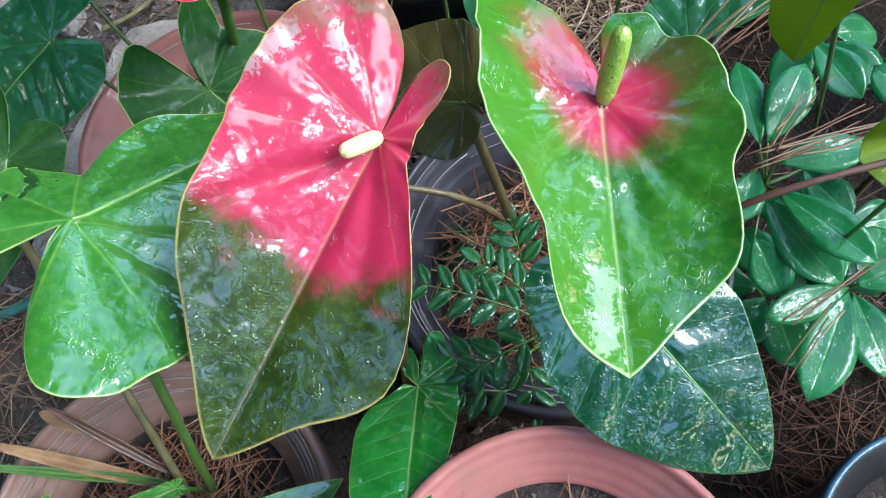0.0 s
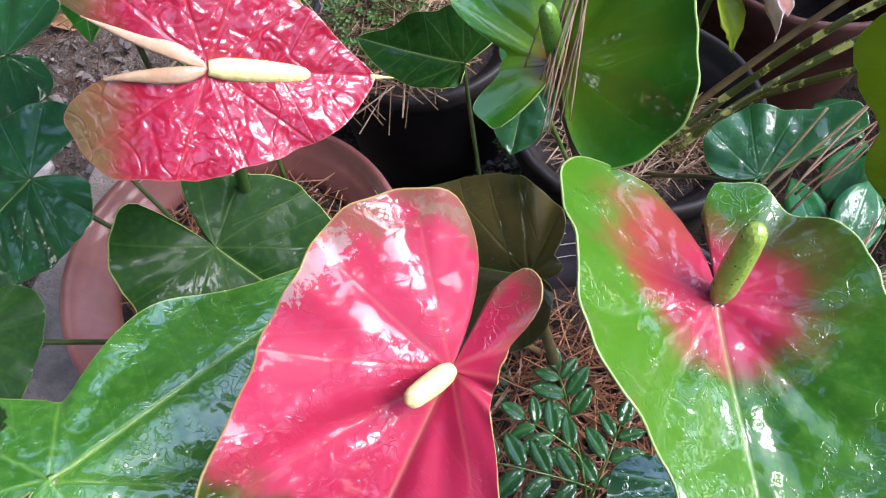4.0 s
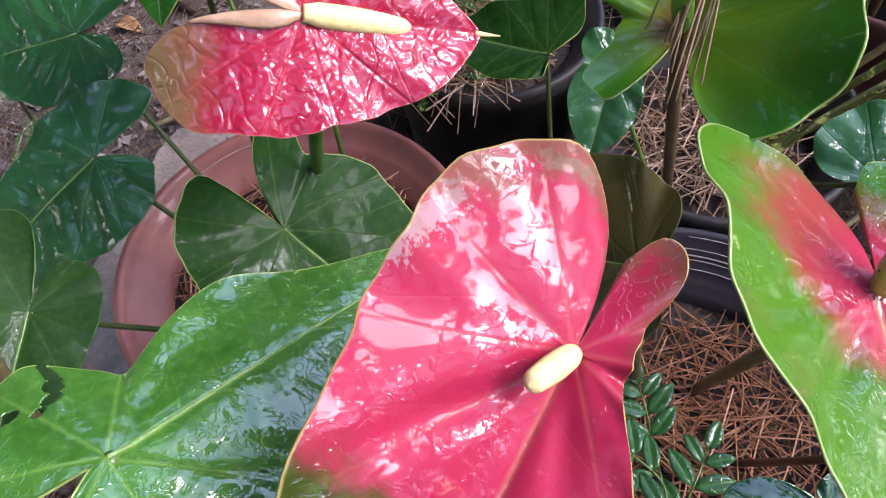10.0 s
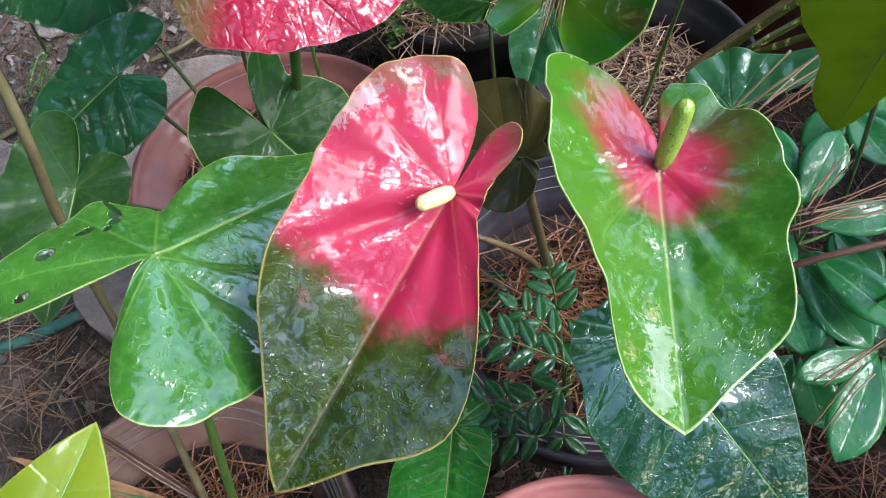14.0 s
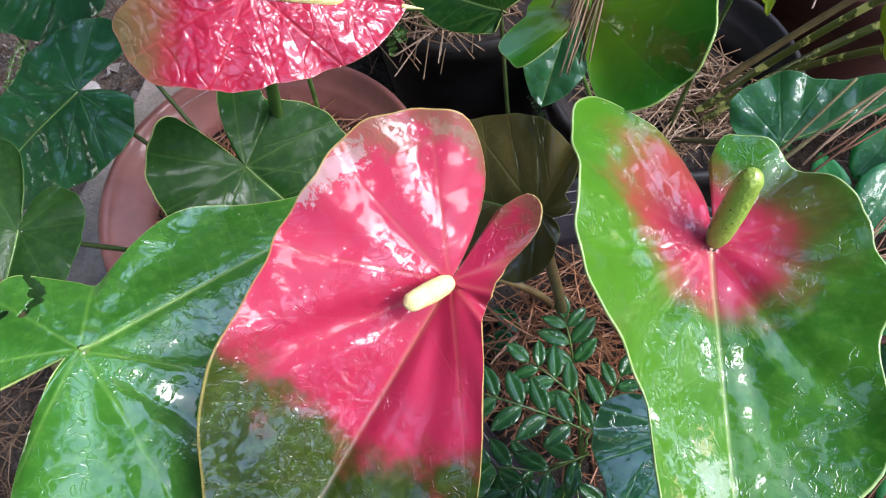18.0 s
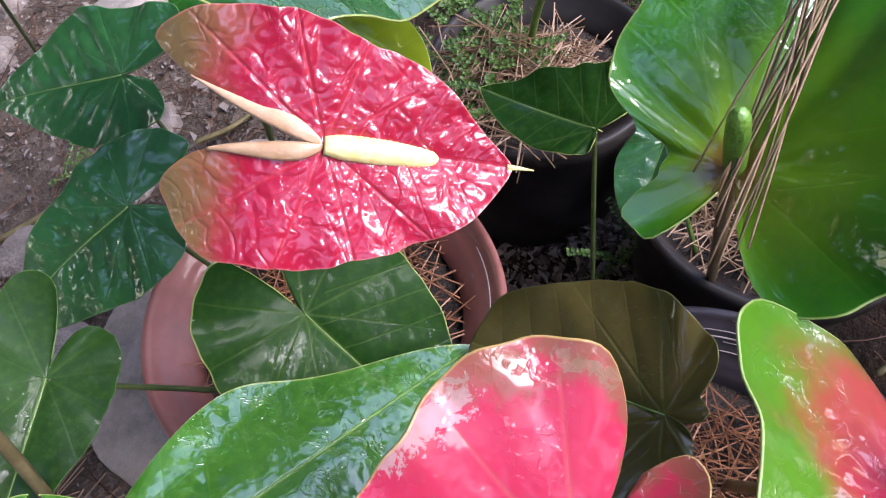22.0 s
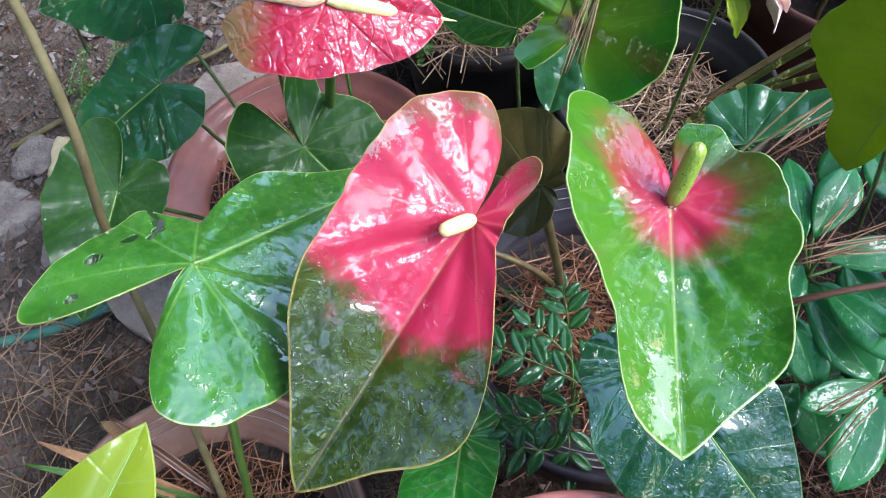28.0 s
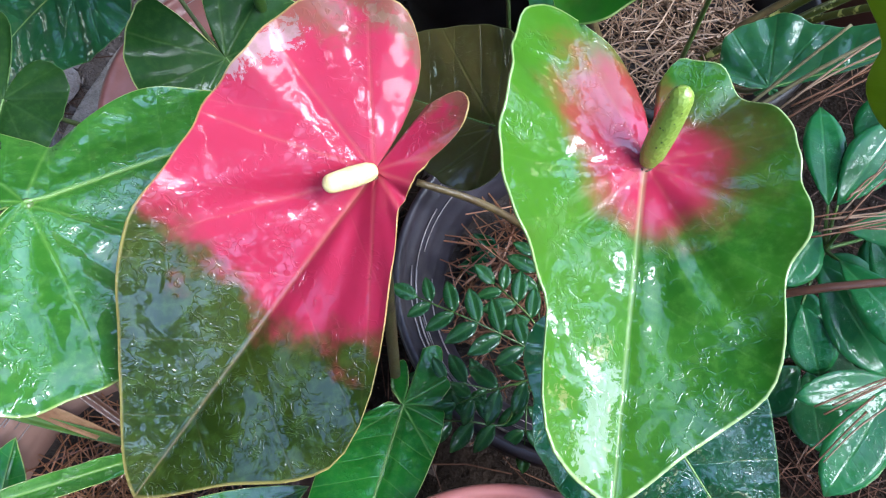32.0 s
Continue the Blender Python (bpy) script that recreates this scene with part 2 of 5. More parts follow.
RED = (0.37, 0.018, 0.051)
M = {}
M["green"] = leaf_material("bright_leaf", (0.031, 0.146, 0.014), (0.057, 0.218, 0.022), (0.3, 0.50, 0.10), 0.6, pinnate=0.2, wet=1.4, coat=1.75, worm=0.4, ripples=0.3, side=0.16, gap=0.85, bead=0.45, lump=1.3)
M["mid"] = leaf_material("green_leaf", (0.010, 0.125, 0.012), (0.018, 0.18, 0.016), (0.2, 0.36, 0.08), 0.55, wet=0.7, mottle=0.3)
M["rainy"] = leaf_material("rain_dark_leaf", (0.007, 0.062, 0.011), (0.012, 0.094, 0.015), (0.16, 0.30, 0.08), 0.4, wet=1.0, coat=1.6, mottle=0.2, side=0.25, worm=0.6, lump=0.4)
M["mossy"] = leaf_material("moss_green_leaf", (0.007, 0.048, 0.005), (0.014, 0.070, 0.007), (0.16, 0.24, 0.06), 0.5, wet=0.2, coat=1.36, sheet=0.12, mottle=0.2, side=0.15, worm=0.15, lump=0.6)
M["dark"] = leaf_material("dark_leaf", (0.016, 0.098, 0.030), (0.024, 0.138, 0.040), (0.10, 0.22, 0.06), 0.3, edge=(0.1, 0.2, 0.06), wet=0.7, coat=1.6, ripples=0.4, vein_bump=0.6, mottle=0.15, side=0.3, pinnate=0.35, worm=0.25, lump=2.2, bead=0.5)
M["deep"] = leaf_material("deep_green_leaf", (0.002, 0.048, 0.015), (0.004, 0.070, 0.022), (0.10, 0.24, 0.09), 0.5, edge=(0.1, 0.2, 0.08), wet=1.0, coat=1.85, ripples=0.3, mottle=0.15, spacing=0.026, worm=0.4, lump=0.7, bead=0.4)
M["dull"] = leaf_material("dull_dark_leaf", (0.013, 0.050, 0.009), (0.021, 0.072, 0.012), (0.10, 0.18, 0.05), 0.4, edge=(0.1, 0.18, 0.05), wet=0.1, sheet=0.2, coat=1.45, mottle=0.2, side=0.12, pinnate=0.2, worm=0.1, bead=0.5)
M["olive"] = leaf_material("olive_leaf", (0.115, 0.085, 0.022), (0.155, 0.115, 0.034), (0.16, 0.16, 0.03), 0.5, edge=(0.1, 0.1, 0.03), wet=0.2, translucent=0.3, mottle=0.2)
M["yellow"] = leaf_material("yellow_green_leaf", (0.26, 0.36, 0.014), (0.34, 0.44, 0.022), (0.3, 0.4, 0.06), 0.4, edge=(0.4, 0.45, 0.1), wet=0.1, translucent=0.5, mottle=0.1)
M["two_tone"] = leaf_material("red_green_spathe", (0.018, 0.037, 0.003), (0.042, 0.062, 0.006), (0.42, 0.26, 0.12), 0.6, rib=0.45, scar=(0.12, 0.075, 0.030), edge=(0.45, 0.34, 0.1), spacing=0.03, mottle=0.3, wet=0.6, sheet=0.25, wet_tip=0.16, worm=0.9, lump=0.85, bead=0.35, ripples=0.25, coat=1.6, side=0.10, pinnate=0.15,
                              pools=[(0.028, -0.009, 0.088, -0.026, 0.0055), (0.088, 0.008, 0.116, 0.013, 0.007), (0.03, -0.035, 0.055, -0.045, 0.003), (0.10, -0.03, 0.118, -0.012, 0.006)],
                              pale_strips=[(-0.018, -0.046, 0.000, -0.052, 0.0035, (0.36, 0.30, 0.29), 0.6), (-0.040, -0.030, -0.048, -0.006, 0.002, (0.26, 0.24, 0.16), 0.5)],
                              zones=[(RED, 1.0, 0.09, 0.32, 0.062, 0.011, 0.055), ((0.17, 0.14, 0.075), 1.0, 0.0, -0.1, -0.082, 0.010, 0.10)])
M["green_red"] = leaf_material(pools=[(0.076, -0.004, 0.116, -0.006, 0.0055), (0.024, -0.007, 0.042, -0.010, 0.003), (0.07, 0.025, 0.105, 0.018, 0.004)],
                               pale_strips=[(0.086, -0.022, 0.092, -0.019, 0.001, (0.30, 0.26, 0.10), 0.5), (0.070, -0.010, 0.074, -0.010, 0.002, (0.3, 0.3, 0.1), 0.6), (0.082, -0.007, 0.106, -0.009, 0.0055, (0.30, 0.37, 0.24), 0.6)], name="green_red_spathe", c1=(0.022, 0.122, 0.009), c2=(0.050, 0.195, 0.012), vein=(0.42, 0.5, 0.18), vein_amount=0.65, rib=0.55, edge=(0.5, 0.6, 0.22), spacing=0.03, wet=0.95, coat=1.6, side=0.03, pinnate=0.10, mottle=0.5, bead=0.35, lump=1.4,
                               # first zone: lime mottling, with the brighter half's light put into the colour
                               zones=[((0.052, 0.160, 0.008), -0.2, 1.0, 0.0, -0.014, 0.016, 0.07), ((0.085, 0.045, 0.012), 0.15, -0.42, 0.0, 0.020, 0.010, 0.03, 1.0), ((0.28, 0.035, 0.03), 0.5, 0.4, 0.0, 0.0165, 0.006, 0.02, 1.0), (RED, -0.15, -0.05, 0.0, 0.022, 0.010, 0.025, 1.0)])
M["red"] = leaf_material("red_spathe", (0.42, 0.008, 0.034), (0.50, 0.016, 0.052), (0.60, 0.08, 0.10), 0.3, edge=(0.5, 0.16, 0.12), quilt=0.42, coat=1.62, wet=1.4, sheet=0.9, rough=0.06, mottle=0.0, side=0.5,
                         zones=[((0.19, 0.115, 0.045), 1.0, 0.0, -0.05, -0.034, 0.012, 0.030)])
M["green_spathe"] = leaf_material("green_spathe", (0.015, 0.125, 0.007), (0.032, 0.185, 0.010), (0.2, 0.36, 0.05), 0.35, edge=(0.4, 0.5, 0.15), wet=0.6, mottle=0.15, side=0.10, pinnate=0.3, bead=0.35, worm=0.08, lump=0.5,
                                  coat=1.6, pools=[(0.012, 0.036, 0.075, 0.040, 0.011), (0.050, 0.020, 0.078, 0.018, 0.004)],
                                  zones=[((0.12, 0.25, 0.008), -0.25, 0.2, 0.0, 0.026, 0.020, 0.03, 1.0), ((0.16, 0.08, 0.018), 0.0, 0.0, 0.0, 0.010, 0.006, 0.012, 1.0)])
M["shrub"] = leaf_material("shrub_leaf", (0.008, 0.115, 0.026), (0.016, 0.165, 0.036), (0.1, 0.26, 0.08), 0.25, edge=(0.05, 0.18, 0.06), gap=9.0, spacing=0.008, vein_bump=0.3, pinnate=0.4, coat=1.5, wet=0.4, mottle=0.15)
M["midrib"] = plain("pale_midrib", (0.13, 0.23, 0.060), (0.20, 0.31, 0.090), 50, 0.4, 0.2, 0.0005, coat=0.4)
M["fold"] = plain("tan_fold", (0.42, 0.24, 0.13), (0.58, 0.38, 0.24), 60, 0.35, 0.3, 0.0008, coat=0.8, dirt=(0.52, 0.26, 0.18))
# bright yellow patches are sun dapples put into the cane colour
M["cane"] = plain("dappled_cane", (0.10, 0.115, 0.022), (0.72, 0.68, 0.20), 38, 0.35, 0.2, 0.0006, coat=0.5, spread=(0.53, 0.57))
M["clod"] = plain("earth_clod", (0.07, 0.045, 0.034), (0.12, 0.085, 0.065), 40, 0.8, 1.0, 0.006)
M["seedling"] = leaf_material("seedling_leaf", (0.012, 0.080, 0.018), (0.020, 0.11, 0.025), (0.08, 0.22, 0.06), 0.4, edge=(0.06, 0.2, 0.06), gap=9.0, spacing=0.006, wet=0.25, mottle=0.1)
M["stem"] = plain("green_stem", (0.05, 0.11, 0.02), (0.09, 0.15, 0.03), 60, 0.35, 0.2, 0.0006, coat=0.5)
M["stem_thin"] = plain("dark_green_stem", (0.035, 0.06, 0.016), (0.065, 0.085, 0.028), 60, 0.4, 0.2, 0.0006, coat=0.3)
M["stem_brown"] = plain("brown_stem", (0.09, 0.055, 0.025), (0.14, 0.10, 0.04), 70, 0.5, 0.4, 0.001, coat=0.3)
M["stem_pale"] = plain("tan_stem", (0.105, 0.084, 0.038), (0.165, 0.132, 0.065), 50, 0.5, 0.3, 0.001)
M["stem_red"] = plain("reddish_stem", (0.075, 0.030, 0.018), (0.11, 0.048, 0.028), 60, 0.45, 0.3, 0.0008, coat=0.3)
M["spadix_cream"] = plain("cream_spadix", (0.72, 0.58, 0.22), (0.80, 0.68, 0.32), 400, 0.4, 0.5, 0.0006)
M["spadix_yellow"] = plain("yellow_spadix", (0.78, 0.62, 0.22), (0.84, 0.72, 0.34), 400, 0.4, 0.5, 0.0006)
def speckled(name, c1, c2, spot):
    """Spadix skin: a fine cobble of florets with scattered dark dots."""
    m = Mat(name)
    o = m.obj()
    col = m.mix(m.noise(o, 220, 3), c1, c2)
    dots = m.math("MULTIPLY", m.step(m.voronoi(o, 420), 0.16, 0.24, 1.0, 0.0), m.step(m.noise(o, 160, 2), 0.48, 0.56))
    col = m.mix(dots, col, spot)
    m.set(Base_Color=col, Roughness=0.4, Coat_Weight=0.4, Coat_Roughness=0.2, Normal=m.bump(m.voronoi(o, 700), 0.5, 0.0006))
    return m.m


M["spadix_green"] = speckled("speckled_spadix", (0.19, 0.28, 0.03), (0.30, 0.38, 0.06), (0.02, 0.03, 0.005))
M["grit"] = islands("pale_grit", (0.07, 0.055, 0.05), (0.27, 0.22, 0.20), 0.7)
M["spadix_deep"] = speckled("green_spadix", (0.08, 0.18, 0.02), (0.13, 0.26, 0.035), (0.03, 0.08, 0.01))
M["crumb"] = islands("soil_crumbs", (0.025, 0.018, 0.015), (0.14, 0.10, 0.08), 0.7)
M["terracotta"] = plain("terracotta", (0.29, 0.092, 0.080), (0.36, 0.13, 0.112), 14, 0.5, 0.25, 0.0008, coat=0.25, dirt=(0.24, 0.11, 0.08))
M["terracotta_red"] = plain("worn_terracotta", (0.20, 0.066, 0.052), (0.27, 0.098, 0.080), 14, 0.5, 0.25, 0.0008, coat=0.2, dirt=(0.17, 0.075, 0.058))
M["terracotta_brown"] = plain("brown_clay", (0.19, 0.10, 0.075), (0.25, 0.145, 0.11), 14, 0.5, 0.25, 0.0008, coat=0.25, dirt=(0.2, 0.12, 0.09))
M["black_plastic"] = plain("black_plastic", (0.017, 0.014, 0.014), (0.029, 0.025, 0.024), 12, 0.42, 0.15, 0.0006, dirt=(0.05, 0.04, 0.035))
M["grey_plastic"] = plain("purple_grey_plastic", (0.022, 0.018, 0.022), (0.040, 0.033, 0.040), 12, 0.4, 0.2, 0.0006, coat=0.15, dirt=(0.06, 0.05, 0.047))
M["pale_scratch"] = plain("pale_scuff", (0.24, 0.20, 0.19), (0.38, 0.32, 0.30), 40, 0.6)
def earth(name, pale, pale2, shade_tone, shade_tone2):
    """Bare gritty soil on the path side, plant shade painted dark elsewhere."""
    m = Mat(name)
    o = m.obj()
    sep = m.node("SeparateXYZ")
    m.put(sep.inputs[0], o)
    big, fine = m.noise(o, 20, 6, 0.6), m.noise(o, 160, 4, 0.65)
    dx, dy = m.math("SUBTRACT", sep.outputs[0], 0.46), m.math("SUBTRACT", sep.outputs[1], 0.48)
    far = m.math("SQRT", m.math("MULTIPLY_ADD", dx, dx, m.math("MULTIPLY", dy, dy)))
    # ragged disc where the shade under the plants is put into the colour
    shade_mask = m.step(m.math("MULTIPLY_ADD", m.math("SUBTRACT", m.noise(o, 5, 6, 0.65), 0.5), 0.8, far), 0.62, 0.88, 1.0, 0.0)
    col = m.mix(shade_mask, m.mix(m.step(big, 0.35, 0.65), pale, pale2), m.mix(m.step(big, 0.35, 0.65), shade_tone, shade_tone2))
    col = m.mix(m.math("MULTIPLY", fine, 0.5), col, tuple(0.5 * x for x in shade_tone2))
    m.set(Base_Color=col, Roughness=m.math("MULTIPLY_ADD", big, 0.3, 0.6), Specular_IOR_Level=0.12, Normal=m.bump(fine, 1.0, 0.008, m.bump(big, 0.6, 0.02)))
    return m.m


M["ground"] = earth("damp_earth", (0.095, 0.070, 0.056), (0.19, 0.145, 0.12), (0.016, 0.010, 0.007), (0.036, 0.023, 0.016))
# darker clay for one pot, the shade it stands in put into the colour
M["terracotta_shaded"] = plain("shaded_clay", (0.075, 0.026, 0.020), (0.11, 0.042, 0.032), 14, 0.55, 0.3, 0.001, dirt=(0.04, 0.018, 0.012))
M["soil"] = plain("wet_soil", (0.032, 0.024, 0.021), (0.070, 0.053, 0.046), 24, 0.75, 1.0, 0.008, dirt=(0.03, 0.02, 0.016))
M["needle"] = islands("pine_needles", (0.085, 0.034, 0.018), (0.24, 0.11, 0.058), 0.55, 0.2)
# darker needle copy for the ground, its shade put into the colour
M["needle_shaded"] = islands("shaded_needles", (0.045, 0.020, 0.012), (0.15, 0.07, 0.04), 0.55, 0.2)
M["needle_orange"] = islands("orange_needles", (0.15, 0.055, 0.026), (0.36, 0.17, 0.088), 0.5, 0.3)
M["needle_pale"] = islands("pale_needles", (0.19, 0.105, 0.062), (0.34, 0.22, 0.135), 0.5, 0.2)
M["stone"] = plain("pale_stone", (0.24, 0.205, 0.185), (0.36, 0.31, 0.28), 22, 0.6, 0.8, 0.003, dirt=(0.2, 0.15, 0.12))
M["rubble"] = plain("grey_rubble", (0.19, 0.15, 0.135), (0.30, 0.25, 0.225), 26, 0.65, 1.0, 0.006, dirt=(0.09, 0.07, 0.062))
M["slab"] = plain("wet_concrete", (0.19, 0.145, 0.12), (0.30, 0.235, 0.20), 22, 0.5, 1.0, 0.005, coat=0.15, dirt=(0.10, 0.078, 0.07))
M["pebble"] = plain("yellow_pebble", (0.36, 0.28, 0.16), (0.46, 0.37, 0.23), 40, 0.5, 0.3, 0.001)
M["hose"] = plain("green_hose", (0.04, 0.12, 0.09), (0.06, 0.16, 0.12), 40, 0.45)
M["blue_rim"] = plain("blue_black_plastic", (0.02, 0.05, 0.08), (0.04, 0.09, 0.13), 30, 0.25, 0.1, 0.0005, coat=0.6)
M["dry_leaf"] = plain("dry_leaf", (0.20, 0.10, 0.05), (0.32, 0.18, 0.09), 40, 0.6, 0.6, 0.002)
M["cover"] = islands("groundcover_leaves", (0.03, 0.075, 0.012), (0.09, 0.155, 0.032), 0.4, 0.3)
# pink and rust petals brightened: direct sun on them is put into the colour
M["petal_pale"] = plain("sunlit_faded_petal", (0.82, 0.52, 0.46), (0.92, 0.76, 0.70), 90, 0.45, 0.5, 0.001)
M["petal_brown"] = plain("sunlit_withered_petal", (0.48, 0.15, 0.06), (0.86, 0.52, 0.26), 120, 0.5, 0.6, 0.002)
M["petal_salmon"] = plain("salmon_petal", (0.55, 0.22, 0.16), (0.65, 0.30, 0.22), 50, 0.5, 0.3, 0.001)
M["bark"] = plain("bark", (0.07, 0.045, 0.03), (0.13, 0.09, 0.06), 12, 0.8, 1.0, 0.01)
M["tree_leaf"] = islands("tree_leaves", (0.02, 0.045, 0.012), (0.045, 0.085, 0.022), 0.5)
M["card_white"] = plain("white_card", (0.50, 0.51, 0.52), (0.60, 0.61, 0.61), 40, 0.5)
M["card_blue"] = plain("blue_card", (0.05, 0.09, 0.26), (0.09, 0.14, 0.34), 40, 0.5)
M["card_red"] = plain("red_print", (0.40, 0.06, 0.05), (0.45, 0.08, 0.06), 40, 0.5)
M["card_tan"] = plain("tan_print", (0.48, 0.32, 0.14), (0.55, 0.38, 0.18), 40, 0.5)


# ---- helpers for things and parts ----
def thing(name, at, label, category, group="", kind=""):
    ob = new(name)
    ob.empty_display_size = 0.01
    ob.location = at
    return tagged(ob, label, category, group, kind)


def base_of(ob):
    p = Vector(ob.location)
    while ob.parent:
        ob = ob.parent
        p += ob.location
    return p


def mesh_part(name, verts, faces, material, parent=None, label="", smooth=True):
    """One mesh object from world-space verts, under a thing or a part."""
    o = base_of(parent) if parent else Vector((0, 0, 0))
    me = bpy.data.meshes.new(name)
    me.from_pydata([tuple(Vector(p) - o) for p in verts], [], faces)
    me.materials.append(material)
    if smooth:
        me.polygons.foreach_set("use_smooth", [True] * len(me.polygons))
    me.update()
    ob = new(name, me)
    if parent:
        ob.parent = parent
    if label:
        ob["label"] = label
    return ob


def bezier(points, n=24):
    """A smooth line through the points (Catmull-Rom)."""
    p = [Vector(q) for q in points]
    p = [p[0] * 2 - p[1]] + p + [p[-1] * 2 - p[-2]]
    out = []
    segs = len(p) - 3
    for i in range(segs):
        k = max(2, n // segs)
        for j in range(k + (i == segs - 1)):
            t = j / k
            a, b, c, d = p[i:i + 4]
            out.append(0.5 * (2 * b + (c - a) * t + (2 * a - 5 * b + 4 * c - d) * t * t + (3 * b - a - 3 * c + d) * t ** 3))
    return out


def tube(line, r0, r1, sides=8, wobble=0.0, rng=None, cap=True):
    """Verts and faces of a tapered round stem along a line."""
    verts, faces, n = [], [], len(line)
    up = Vector((0.3, 0.2, 1))
    for i, p in enumerate(line):
        d = (line[min(i + 1, n - 1)] - line[max(i - 1, 0)]).normalized()
        x = d.cross(up if abs(d.dot(up.normalized())) < 0.95 else Vector((1, 0, 0))).normalized()
        y = d.cross(x)
        r = r0 + (r1 - r0) * i / (n - 1)
        if rng:
            r *= 1 + rng.uniform(-wobble, wobble)
        for k in range(sides):
            a = 2 * math.pi * k / sides
            verts.append(p + (x * math.cos(a) + y * math.sin(a)) * r)
    for i in range(n - 1):
        for k in range(sides):
            k2 = (k + 1) % sides
            faces.append((i * sides + k, i * sides + k2, (i + 1) * sides + k2, (i + 1) * sides + k))
    if cap:
        faces.append(tuple(range(sides))[::-1])
        faces.append(tuple((n - 1) * sides + k for k in range(sides)))
    return verts, faces


def join(pieces):
    verts, faces = [], []
    for v, f in pieces:
        o = len(verts)
        verts += list(v)
        faces += [tuple(i + o for i in q) for q in f]
    return verts, faces


def lathe(profile, at, segs=72, wave=0.0, close=False):
    """Verts and faces of a turned shape; profile: (radius, height) from outside base over the rim to the inside."""
    verts, faces, n = [], [], len(profile)
    for i in range(segs):
        a = 2 * math.pi * i / segs
        w = 1 + wave * math.sin(3 * a + 1)
        for r, z in profile:
            verts.append((at[0] + r * w * math.cos(a), at[1] + r * w * math.sin(a), at[2] + z))
    for i in range(segs):
        j = (i + 1) % segs
        for k in range(n - 1):
            faces.append((i * n + k, j * n + k, j * n + k + 1, i * n + k + 1))
        if close:
            faces.append((i * n + n - 1, j * n + n - 1, j * n, i * n))
    return verts, faces


# ---- leaf blades ----
ANGLES = np.radians([0, 12, 28, 48, 70, 92, 114, 136, 154, 168, 178])


def profile_at(x, ys):
    """A smooth outline radius at the angle x, with no overshoot."""
    xs = ANGLES
    h = np.diff(xs)
    d = np.diff(ys) / h
    s = np.zeros(len(xs))
    for i in range(1, len(xs) - 1):
        if d[i - 1] * d[i] > 0:
            s[i] = 2 * d[i - 1] * d[i] / (d[i - 1] + d[i])
    s[0], s[-1] = d[0], d[-1]
    i = np.clip(np.searchsorted(xs, x) - 1, 0, len(xs) - 2)
    t = (x - xs[i]) / h[i]
    return ys[i] * (1 + 2 * t) * (1 - t) ** 2 + s[i] * h[i] * t * (1 - t) ** 2 + ys[i + 1] * t * t * (3 - 2 * t) + s[i + 1] * h[i] * t * t * (t - 1)


